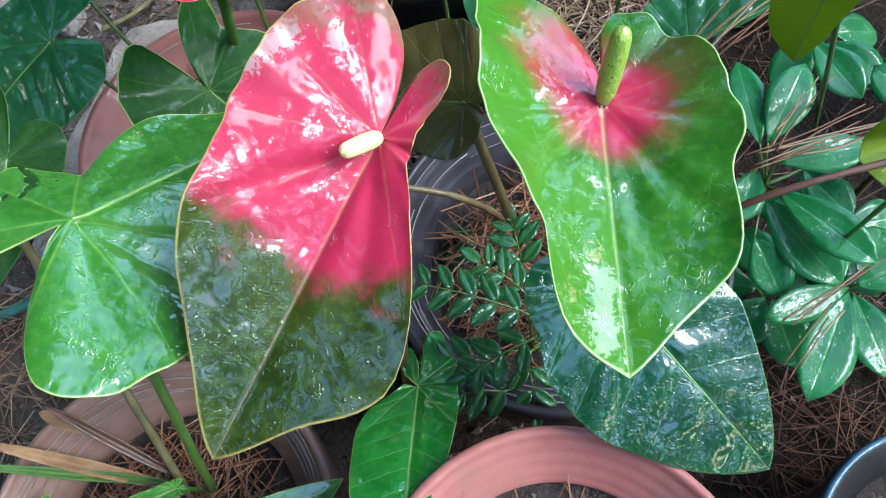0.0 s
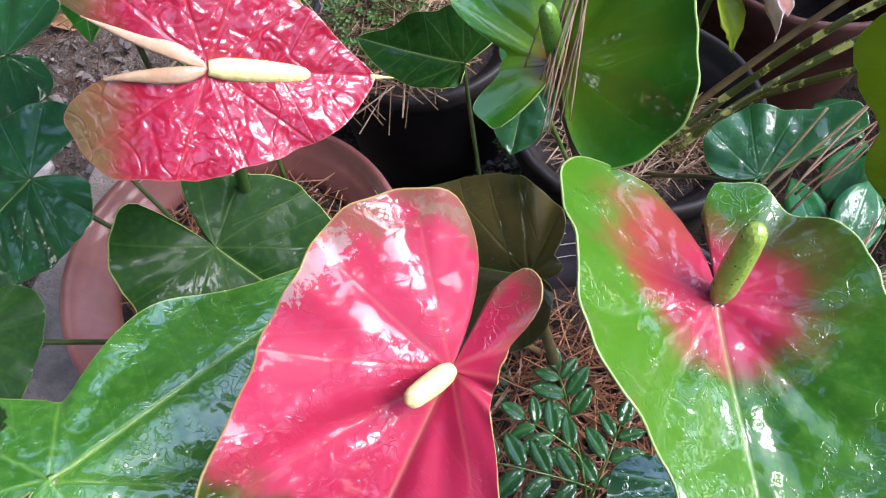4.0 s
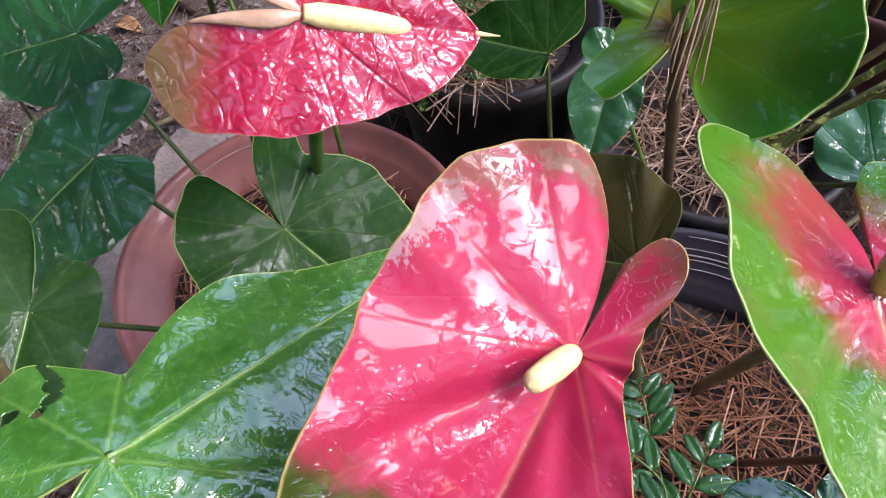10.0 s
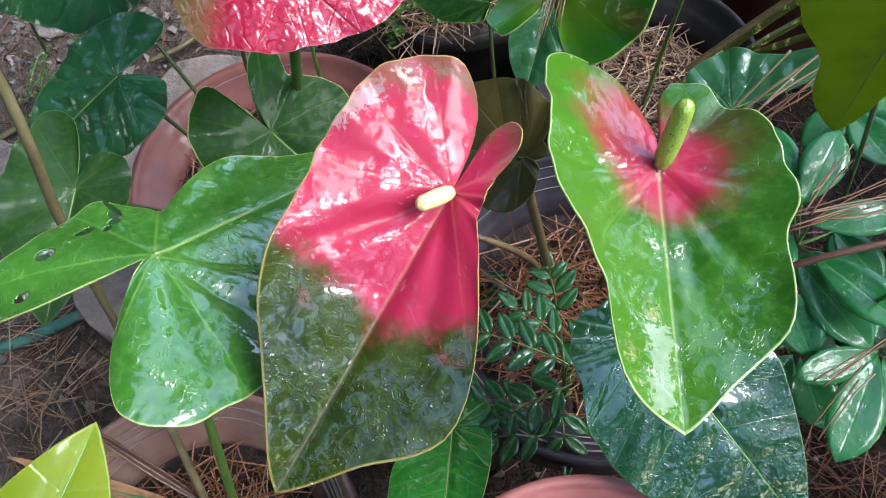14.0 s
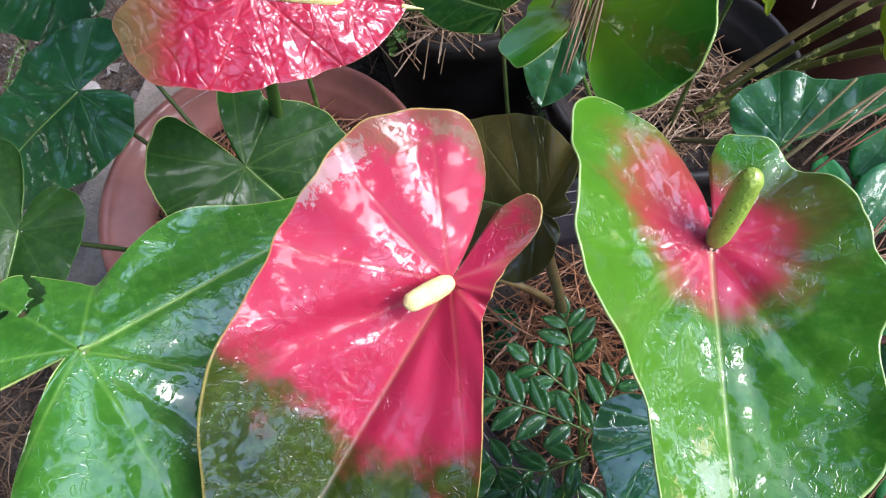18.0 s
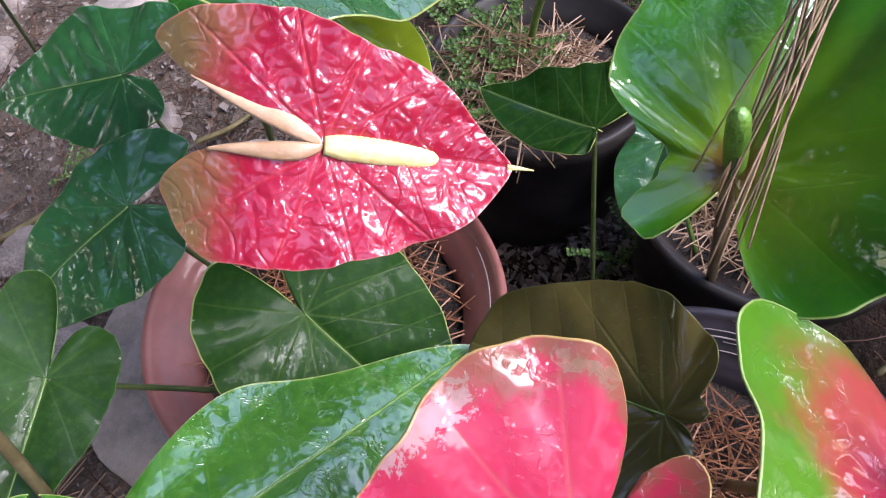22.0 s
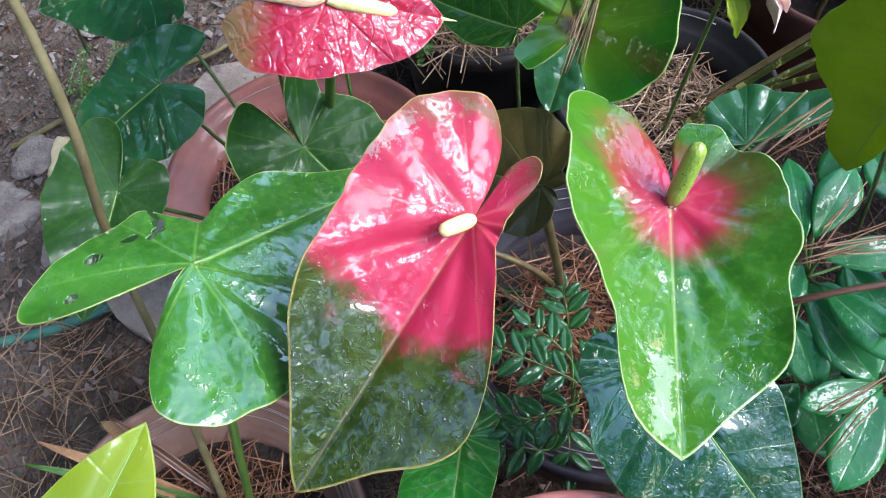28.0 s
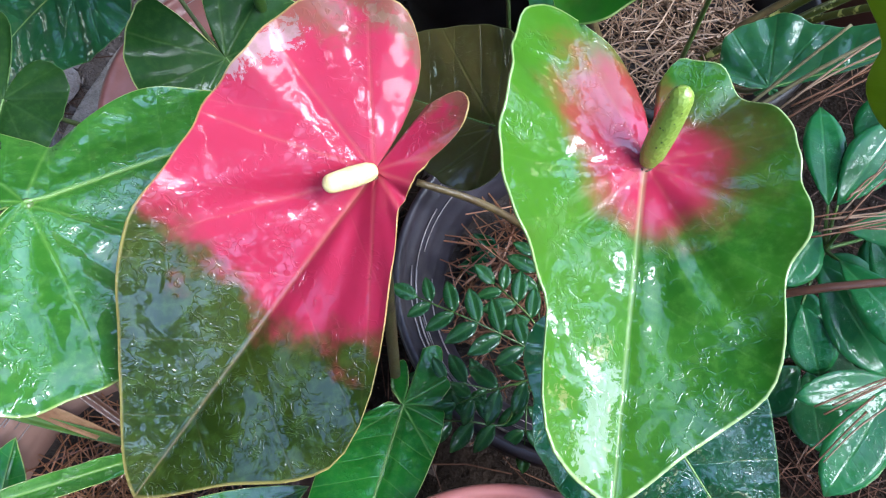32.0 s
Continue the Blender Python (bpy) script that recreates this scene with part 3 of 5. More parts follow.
def blade(name, parent, material, at, along, up, bend, length, left, right, wave=0.0015, quilt=0.0, rings=34, seed=0, label="", lobes=0.0, thick=0.0007, holes=(), ribs=0.0009, radial=0.012, creases=(), grooves=0.0004, arcs=62):
    """A heart-shaped blade: it grows from the point at, its tip lies along, its face looks up; left and right give the half
    outlines in millimetres at ANGLES from the tip round to the notch; bend: curl of tip and lobes, cup, twist and fold."""
    u_ax = Vector(along).normalized()
    n_ax = Vector(up) - u_ax * Vector(up).dot(u_ax)
    n_ax.normalize()
    v_ax = n_ax.cross(u_ax)
    rng = random.Random(seed + 7)
    ph = [rng.uniform(0, 6.3) for _ in range(6)]
    ts = np.concatenate([np.linspace(0, 0.16, 8)[:-1], np.linspace(0.16, ANGLES[-1], 110 if quilt else arcs)])
    sides = []
    for sgn, rad in ((1, left), (-1, right)):
        ys = np.array([length] + list(rad)) / 1000.0
        sides.append((sgn * ts, profile_at(ts, ys)))
    th = np.concatenate([sides[0][0][::-1], sides[1][0][1:]])
    ra = np.concatenate([sides[0][1][::-1], sides[1][1][1:]])
    na = len(th)
    ra = ra * (1 + 0.012 * np.sin(9 * th + ph[0]) * np.minimum(1, np.abs(th)) + 0.006 * np.sin(23 * th + ph[1]) * np.minimum(1, np.abs(th)))
    ss = 1 - (1 - np.linspace(0, 1, rings + 1)[1:]) ** 1.25
    ss = np.concatenate([ss[:-1], [0.985, 1.0]]) if ss[-2] < 0.98 else ss
    S, TH = np.meshgrid(ss, th, indexing="ij")
    R = S * ra[None, :]
    U, V = R * np.cos(TH), R * np.sin(TH)
    b0, b1, b2, b3, b4 = bend
    H = (np.where(U > 0, b0, b1) * U * U + b2 * V * V + b3 * U * V) / 0.1 + b4 * np.abs(V)
    amp = wave * S ** 3
    H = H + amp * (np.sin(7 * TH + ph[2]) + 0.6 * np.sin(13 * TH + ph[3]))
    H = H - 0.0012 * np.exp(-(V / 0.0035) ** 2) * (U > 0)
    gap = 0.62
    fr = np.abs(((np.abs(TH) / gap + 0.5) % 1) - 0.5) * gap * R
    H = H - grooves * np.exp(-(fr / 0.006) ** 2) * np.minimum(1, R / 0.02)
    # cushions between sunken side veins
    step = material["spacing"]
    cushion = np.abs(np.sin(math.pi * ((U - 0.55 * np.abs(V)) / step - 0.5)))
    H = H + ribs * (cushion - 0.6) * np.clip(U / 0.02, 0, 1) * np.minimum(1, np.abs(V) / 0.006) * (1 - S ** 6)
    H = H + radial * R * np.sin(8 * TH + ph[5]) * np.minimum(1, R / 0.03)
    for deg, depth in creases:
        off = (TH - np.radians(deg) - 0.05 * np.sin(R * 60 + deg)) * R
        H = H - depth * np.exp(-(off / (0.003 + 0.055 * R)) ** 2) * np.minimum(1, R / 0.02) * (1 - S ** 8)
    H = H + lobes * np.maximum(0, -U) ** 2 * 10
    if quilt:
        for i in range(H.shape[0]):
            for j in range(H.shape[1]):
                q = Vector((U[i, j] * 100, V[i, j] * 100, seed))
                dd = noise.voronoi(q)[0]
                H[i, j] += quilt * min(1.0, (dd[1] - dd[0]) * 1.3) * min(1, R[i, j] / 0.012) * (1 - S[i, j] ** 8)
    P = np.array(at)[None, None] + U[..., None] * np.array(u_ax) + V[..., None] * np.array(v_ax) + H[..., None] * np.array(n_ax)
    nr = len(ss)
    verts = [tuple(at)] + [tuple(p) for p in P.reshape(-1, 3)]
    faces = [(0, 1 + j + 1, 1 + j) for j in range(na - 1)]
    for i in range(nr - 1):
        a, b = 1 + i * na, 1 + (i + 1) * na
        for j in range(na - 1):
            faces.append((a + j, a + j + 1, b + j + 1, b + j))
    if holes:
        uf, vf = np.concatenate([[0], U.ravel()]), np.concatenate([[0], V.ravel()])
        def torn(f):
            cu, cv = uf[list(f)].mean() * 1000, vf[list(f)].mean() * 1000
            return any(((cu - a) / p) ** 2 + ((cv - b) / q) ** 2 < 1 for a, b, p, q in holes)
        faces = [f for f in faces if not torn(f)]
    ob = mesh_part(name, verts, faces, material, parent, label)
    me = ob.data
    uvs = np.concatenate([[[0, 0]], np.stack([U, V], -1).reshape(-1, 2)])
    layer = me.uv_layers.new(name="UVMap")
    idx = np.zeros(len(me.loops), dtype=np.int32)
    me.loops.foreach_get("vertex_index", idx)
    layer.data.foreach_set("uv", uvs[idx].astype(np.float32).ravel())
    rim = me.attributes.new("rim", "FLOAT", "POINT")
    rim.data.foreach_set("value", np.concatenate([[0], S.ravel()]).astype(np.float32))
    ob["across"] = na
    if thick:
        so = ob.modifiers.new("thickness", "SOLIDIFY")
        so.thickness, so.offset = thick, -1.0
    return ob


def midrib(parent, ob, length):
    """The raised main vein that runs from the stalk to the tip of a blade."""
    n = len(ob.data.vertices) - 1
    across = ob["across"]
    base = base_of(parent)
    line = [base + ob.data.vertices[0].co]
    for i in range(n // across):
        line.append(base + ob.data.vertices[1 + i * across + across // 2].co)
    line = [p for i, p in enumerate(line[:-4]) if i % 3 == 0]
    v, f = tube(bezier(line, 40), length * 0.0038 + 0.0001, 0.0002, 6)
    mesh_part("midrib", v, f, M["midrib"], parent, "pale raised midrib")


def stalk(parent, at, root, r0=0.0022, r1=0.0035, bow=(0, 0, 0), material="stem", name="petiole", drop=0.012):
    """A bowed stalk from the blade's notch down to its root."""
    a, b = Vector(at), Vector(root)
    a = a - Vector((0, 0, 0.0012))
    mid = a.lerp(b, 0.45) + Vector(bow)
    line = bezier([a, a.lerp(mid, 0.35) - Vector((0, 0, drop * 0.3)), mid, b], 27)
    v, f = tube(line, r0, r1, 9)
    return mesh_part(name, v, f, M[material], parent)


def spadix(parent, at, tip, r, material, name="spadix"):
    """A blunt rod covered in small florets."""
    a, b = Vector(at), Vector(tip)
    d = (b - a)
    ln = d.length
    d.normalize()
    x = d.orthogonal().normalized()
    y = d.cross(x)
    verts, faces = [], []
    n, k = 44, 28
    for i in range(n + 1):
        s = i / n
        rr = r * (0.86 + 0.2 * math.sin(math.pi * min(1, s * 1.1)) * 0.7) * math.sqrt(max(0.0, 1 - max(0, (s - 0.86) / 0.14) ** 2)) * (0.75 + 0.25 * min(1, s * 8))
        for j in range(k):
            an = 2 * math.pi * (j + 0.5 * (i % 2)) / k
            e = 1 + (0.05 if (i + j) % 2 else -0.02)
            verts.append(a + d * (ln * s) + (x * math.cos(an) + y * math.sin(an)) * rr * e)
    for i in range(n):
        for j in range(k):
            j2 = (j + 1) % k
            faces.append((i * k + j, i * k + j2, (i + 1) * k + j2, (i + 1) * k + j))
    faces.append(tuple(range(k))[::-1])
    faces.append(tuple(n * k + j for j in range(k)))
    return mesh_part(name, verts, faces, M[material], parent)


# ---- ground ----
def ground_height(x, y):
    k = math.exp(-(x * x + (y - 0.4) ** 2) / 3.0)
    return k * (0.012 * noise.noise(Vector((x * 5, y * 5, 0.3))) + 0.006 * noise.noise(Vector((x * 19, y * 19, 2.0)))) - 0.004 + 0.055 * math.exp(-(((x - 0.015) / 0.075) ** 2 + ((y - 0.435) / 0.085) ** 2))


def build_ground():
    """One sheet of wet earth, fine near the pots and running to the horizon."""
    n = 150
    axis = [math.copysign(abs(t) ** 1 * 1.3 + 900 * max(0, abs(t) - 0.62) ** 3.2, t) for t in np.linspace(-1, 1, n)]
    verts = [(x, y + 0.5, ground_height(x, y + 0.5)) for y in axis for x in axis]
    faces = [(i * n + j, i * n + j + 1, (i + 1) * n + j + 1, (i + 1) * n + j) for i in range(n - 1) for j in range(n - 1)]
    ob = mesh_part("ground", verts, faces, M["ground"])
    tagged(ob, "wet dark brown garden soil scattered with pine needles", "ground", kind="structure")


build_ground()


# ---- pots ----
def pot(name, x, y, r, rim, soil, material, label, collar=0.05, grooves=4, taper=0.72, lip=0.006, scuffs=0):
    """A flower pot: tapered wall, a grooved collar at the rim, and soil inside."""
    th = thing(name, (x, y, 0), label, "flower pot", "flower pots")
    rb = r * taper
    out = [(0.001, 0.002), (rb - 0.004, 0.002), (rb, 0.006), (rb + (r * 0.92 - rb) * 0.6, rim * 0.5), (r * 0.93, rim - collar), (r * 0.985, rim - collar + 0.004), (r, rim - 0.006), (r - 0.001, rim - 0.001), (r - 0.004, rim)]
    body, rr, zz = list(out), r - lip, rim - 0.001
    body.append((rr, zz))
    depth = (rim - soil) * 0.9
    for g in range(grooves):
        z0 = rim - 0.002 - depth * (g / grooves) * 0.8
        q = r - lip - (g / grooves) * 0.22 * r
        step = 0.22 * r / grooves
        body += [(q - step * 0.15, z0 - 0.002), (q - step * 0.5, z0 - depth * 0.55 / grooves), (q - step * 0.85, z0 - depth * 0.72 / grooves)]
    body += [(r * 0.74, soil - 0.004), (r * 0.70, soil - 0.03)]
    v, f = lathe(body, (x, y, 0), 96)
    wall = mesh_part("wall", v, f, M[material], th)
    rng = random.Random(int(abs(x) * 1000) + 5)
    sv, sf = [(x, y, soil + 0.004)], []
    for i in range(1, 9):
        for k in range(40):
            a = 2 * math.pi * k / 40
            q = r * 0.78 * i / 8
            px, py = x + q * math.cos(a), y + q * math.sin(a)
            sv.append((px, py, soil + 0.006 * noise.noise(Vector((px * 40, py * 40, 1))) + 0.003))
    for k in range(40):
        sf.append((0, 1 + k, 1 + (k + 1) % 40))
    for i in range(7):
        for k in range(40):
            a, b = 1 + i * 40, 1 + (i + 1) * 40
            sf.append((a + k, b + k, b + (k + 1) % 40, a + (k + 1) % 40))
    mesh_part("soil", sv, sf, M["soil"], th, "damp potting soil")
    for s in range(scuffs):
        a0, ln = rng.uniform(0, 6.28), rng.uniform(0.5, 1.6)
        k = rng.uniform(0.06, 0.8)
        q, z = r - lip - k * 0.2 * r, rim - depth * k * 0.8 + 0.0012
        line = [Vector((x + q * math.cos(a0 + ln * i / 14), y + q * math.sin(a0 + ln * i / 14), z)) for i in range(15)]
        sv, sf = tube(line, 0.0005, 0.0004, 4)
        mesh_part("groove_line", sv, sf, M["pale_scratch"], th)
    return th


pot("terracotta_pot", -0.212, 0.330, 0.133, 0.179, 0.142, "terracotta_red", "terracotta flower pot with a plain worn rim", grooves=2, scuffs=2)
pot("terracotta_pot", 0.036, -0.039, 0.110, 0.250, 0.212, "terracotta", "salmon terracotta flower pot with a ribbed rim", grooves=4)
pot("black_pot", -0.070, 0.567, 0.100, 0.185, 0.155, "black_plastic", "black plastic nursery pot holding dry needles and soil", grooves=1, collar=0.025, taper=0.8)
pot("grey_pot", 0.052, 0.222, 0.134, 0.170, 0.115, "grey_plastic", "purple-grey plastic pot with scratched ribbed rim", grooves=4, scuffs=24)
pot("black_pot", 0.112, 0.462, 0.108, 0.170, 0.125, "black_plastic", "black plastic pot full of dry pine needles", grooves=2, collar=0.03, taper=0.8, scuffs=2)
pot("brown_pot", -0.242, 0.013, 0.130, 0.140, 0.085, "terracotta_brown", "brown clay pot with pale concentric grooves", grooves=5, scuffs=26)
pot("blue_rimmed_pot", 0.320, -0.017, 0.105, 0.120, 0.085, "black_plastic", "black plastic pot with a glossy blue rim", grooves=1, collar=0.02, taper=0.8)
pot("terracotta_pot", 0.315, 0.645, 0.118, 0.175, 0.055, "terracotta_shaded", "shaded brown clay pot among leaning canes", grooves=2)
rim_th = thing("pot_rim_ring", (0.320, -0.017, 0.121), "glossy dark blue plastic ring on the pot's rim", "ring")
v, f = lathe([(0.1045, 0.0), (0.1055, 0.002), (0.103, 0.0045), (0.1000, 0.003), (0.1000, 0.0)], (0.320, -0.017, 0.120), 80, close=True)
mesh_part("ring", v, f, M["blue_rim"], rim_th)


# ---- anthurium leaves and flowers ----
def leaf(material, label, geom, root, bow=(0, 0, 0), stem="stem_thin", r0=0.0014, r1=0.0020, group="anthurium leaves", **kw):
    th = thing("anthurium_leaf", root, label, "leaf", group)
    ob = blade("blade", th, M[material], *geom, **kw)
    midrib(th, ob, geom[4] / 1000.0)
    if root is not None:
        stalk(th, geom[0], root, r0, r1, bow, stem)
    return th


def flower(material, label, geom, root, tip, rad, spx, bow=(0, 0, 0), stem="stem", **kw):
    th = thing("anthurium_flower", root, label, "flower", "anthurium flowers")
    blade("spathe", th, M[material], *geom, grooves=0.00012, **kw)
    n = Vector(geom[2])
    spadix(th, Vector(geom[0]) + n * 0.0005, tip, rad, spx)
    stalk(th, geom[0], root, 0.0028, 0.0038, bow, stem, "stem")
    return th


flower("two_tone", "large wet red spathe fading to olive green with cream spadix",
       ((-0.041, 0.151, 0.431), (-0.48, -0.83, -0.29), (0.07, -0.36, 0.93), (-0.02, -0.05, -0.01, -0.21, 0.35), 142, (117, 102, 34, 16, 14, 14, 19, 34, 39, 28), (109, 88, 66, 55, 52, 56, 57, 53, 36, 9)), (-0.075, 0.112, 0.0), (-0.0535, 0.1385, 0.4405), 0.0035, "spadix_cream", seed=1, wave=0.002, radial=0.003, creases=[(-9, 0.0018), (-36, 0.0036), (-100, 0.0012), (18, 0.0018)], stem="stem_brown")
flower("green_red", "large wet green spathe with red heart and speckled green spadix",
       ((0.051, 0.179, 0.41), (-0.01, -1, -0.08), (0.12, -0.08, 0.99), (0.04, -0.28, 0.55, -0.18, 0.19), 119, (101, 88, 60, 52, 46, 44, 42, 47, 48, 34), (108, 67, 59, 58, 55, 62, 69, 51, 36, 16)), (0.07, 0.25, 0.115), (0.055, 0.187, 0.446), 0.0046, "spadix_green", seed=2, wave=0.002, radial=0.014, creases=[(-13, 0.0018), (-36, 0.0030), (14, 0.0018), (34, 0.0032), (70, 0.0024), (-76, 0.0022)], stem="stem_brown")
flower("red", "glossy puckered red heart-shaped spathe with yellow spadix",
       ((-0.122, 0.258, 0.454), (0.92, 0.18, -0.36), (0.38, -0.64, 0.67), (0.09, -0.75, 0.07, -0.17, 0.06), 61, (50, 43, 38, 33, 36, 41, 51, 57, 12, 2), (55, 48, 40, 37, 39, 44, 53, 54, 40, 4)), (-0.20, 0.34, 0.125), (-0.089, 0.266, 0.4385), 0.0041, "spadix_yellow", seed=3, quilt=0.0005, wave=0.001, rings=60, ribs=0.0)
flower("green_spathe", "glossy bright green spathe with a short green spadix",
       ((0.006, 0.279, 0.422), (0.26, 0.64, 0.72), (-0.5, -0.55, 0.67), (-0.34, 0.89, -0.05, 0.01, 0.40), 93, (100, 77, 64, 48, 21, 22, 36, 33, 8, 8), (84, 58, 58, 58, 60, 55, 42, 9, 2, 2)), (0.07, 0.40, 0.12), (-0.002, 0.272, 0.459), 0.0038, "spadix_deep", seed=4, ribs=0.0005, creases=[(-22, 0.0020), (-60, 0.0024), (24, 0.0022), (62, 0.0022)], stem="stem_brown")
leaf("green", "wet light green leaf with ragged holes in one lobe", ((-0.168, 0.126, 0.418), (0.49, 0.71, -0.51), (0.33, 0.39, 0.86), (-0.01, -0.45, -0.15, 0.1, -0.09), 177, (118, 84, 34, 40, 47, 49, 60, 70, 50, 6), (130, 112, 90, 78, 73, 77, 71, 26, 6, 4)), (-0.222, 0.045, 0.085), seed=5, rings=90, arcs=210, radial=0.014, ribs=0.0005, grooves=0.0003, creases=[(-35, 0.0013), (-75, 0.0014), (-110, 0.0014), (25, 0.0012)], stem="stem", r0=0.0024, r1=0.0034, holes=[(-29, 31, 4.2, 3.0), (-10, 33, 4.6, 2.3), (5, 33, 3.2, 3.0), (7, 38, 2.2, 6.0), (2, 29, 3.4, 1.8), (-3, 27.5, 2.2, 1.4), (-46, 20, 3.0, 2.2), (30, -30, 0.9, 0.8), (22, -52, 1.0, 1.3)])
leaf("deep", "dark green rain-covered leaf over the salmon pot", ((0.061, 0.131, 0.318), (0.65, -0.65, -0.4), (0.07, -0.47, 0.88), (-0.09, 0, -0.09, 0.09, -0.03), 147, (114, 85, 63, 43, 31, 23, 18, 14, 10, 6), (127, 102, 80, 61, 45, 43, 42, 35, 23, 8)), (0.05, 0.16, 0.115), seed=6, ribs=0.0027)
leaf("mid", "smooth green leaf with a deep notch between the pots", ((-0.05, 0.108, 0.192), (0, -0.81, 0.59), (0.07, 0.59, 0.81), (-0.01, 0.07, -0.01, 0, -0.01), 136, (84, 54, 37, 30, 26, 25, 37, 41, 60, 51), (117, 75, 43, 12, 2, 1, 13, 30, 40, 16)), (-0.08, 0.13, 0.0), seed=7)
leaf("olive", "dark olive brown translucent leaf", ((-0.009, 0.212, 0.367), (-0.87, 0.39, -0.31), (-0.38, -0.1, 0.92), (-0.04, 0.1, 0.18, 0.28, 0.17), 89, (76, 56, 40, 35, 34, 30, 20, 14, 9, 2), (89, 69, 56, 44, 35, 28, 14, 15, 13, 7)), (0.03, 0.24, 0.115), stem="stem_brown", r0=0.003, r1=0.0035, seed=8)
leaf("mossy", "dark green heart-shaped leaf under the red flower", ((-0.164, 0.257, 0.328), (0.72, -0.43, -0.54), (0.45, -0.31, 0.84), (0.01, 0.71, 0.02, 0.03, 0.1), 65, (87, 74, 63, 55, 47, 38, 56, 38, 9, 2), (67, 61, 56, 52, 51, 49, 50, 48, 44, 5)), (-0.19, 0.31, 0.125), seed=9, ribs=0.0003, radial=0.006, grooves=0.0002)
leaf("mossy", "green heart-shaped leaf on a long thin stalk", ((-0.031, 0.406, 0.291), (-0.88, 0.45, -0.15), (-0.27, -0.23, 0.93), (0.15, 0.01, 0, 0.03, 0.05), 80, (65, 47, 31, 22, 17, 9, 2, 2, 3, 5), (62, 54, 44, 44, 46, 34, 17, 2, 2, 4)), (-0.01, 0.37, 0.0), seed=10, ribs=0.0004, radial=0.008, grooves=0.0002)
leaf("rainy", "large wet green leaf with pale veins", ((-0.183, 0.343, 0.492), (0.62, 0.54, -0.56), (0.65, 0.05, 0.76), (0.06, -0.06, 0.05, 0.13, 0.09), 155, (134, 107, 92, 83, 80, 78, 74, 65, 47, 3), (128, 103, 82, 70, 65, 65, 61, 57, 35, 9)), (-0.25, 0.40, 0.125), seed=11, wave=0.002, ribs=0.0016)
leaf("dark", "dark green pointed leaf over bare soil", ((-0.332, 0.421, 0.31), (-0.99, -0.06, -0.16), (-0.12, -0.38, 0.92), (-0.08, 0.12, 0.01, -0.09, 0.09), 117, (86, 67, 55, 50, 47, 45, 51, 34, 19, 2), (88, 67, 62, 51, 44, 48, 56, 51, 24, 2)), (-0.25, 0.36, 0.125), seed=12, radial=0.012, grooves=0.0004, ribs=0.0022)
leaf("dark", "dark green glossy leaf beside the clay pot", ((-0.303, 0.333, 0.292), (-0.77, -0.56, -0.3), (0.06, -0.54, 0.84), (-0.22, -0.21, -0.01, -0.02, -0.01), 122, (105, 77, 59, 51, 45, 41, 34, 8, 2, 2), (86, 63, 45, 40, 39, 41, 47, 51, 53, 37)), (-0.24, 0.33, 0.125), seed=13, radial=0.012, grooves=0.0004, ribs=0.0022)
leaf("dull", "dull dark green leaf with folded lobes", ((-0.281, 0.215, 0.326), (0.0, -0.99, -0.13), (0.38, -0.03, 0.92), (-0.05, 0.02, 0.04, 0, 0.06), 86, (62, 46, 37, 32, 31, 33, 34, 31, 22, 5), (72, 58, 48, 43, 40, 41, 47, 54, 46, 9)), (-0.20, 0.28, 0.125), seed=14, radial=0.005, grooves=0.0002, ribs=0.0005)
leaf("mid", "green leaf with a faded pink patch", ((-0.423, 0.472, 0.434), (0.97, 0.17, -0.17), (0.24, -0.52, 0.82), (0.19, 0, -0.04, 0.02, -0.02), 114, (107, 93, 79, 66, 55, 44, 33, 24, 15, 6), (103, 91, 73, 62, 51, 41, 32, 23, 14, 6)), (-0.62, 0.62, 0.0), seed=16)
leaf("dark", "dark glossy leaf under dry stems", ((0.133, 0.302, 0.295), (0.91, 0.24, 0.34), (-0.26, -0.33, 0.91), (0.06, 0.01, 0.05, -0.07, 0), 62, (65, 47, 41, 42, 39, 38, 29, 20, 4, 2), (2, 5, 6, 6, 4, 3, 3, 5, 8, 8)), (0.12, 0.42, 0.125), seed=17)
leaf("yellow", "sunlit yellow-green leaf with a wavy edge", ((0.17, 0.259, 0.427), (0.1, 0.04, -0.99), (-0.46, -0.88, -0.08), (-0.03, -0.1, 0.05, 0.02, 0.03), 114, (63, 37, 25, 20, 19, 19, 18, 16, 12, 7), (91, 55, 51, 50, 51, 48, 45, 45, 32, 11)), (0.33, 0.36, 0.0), seed=18)


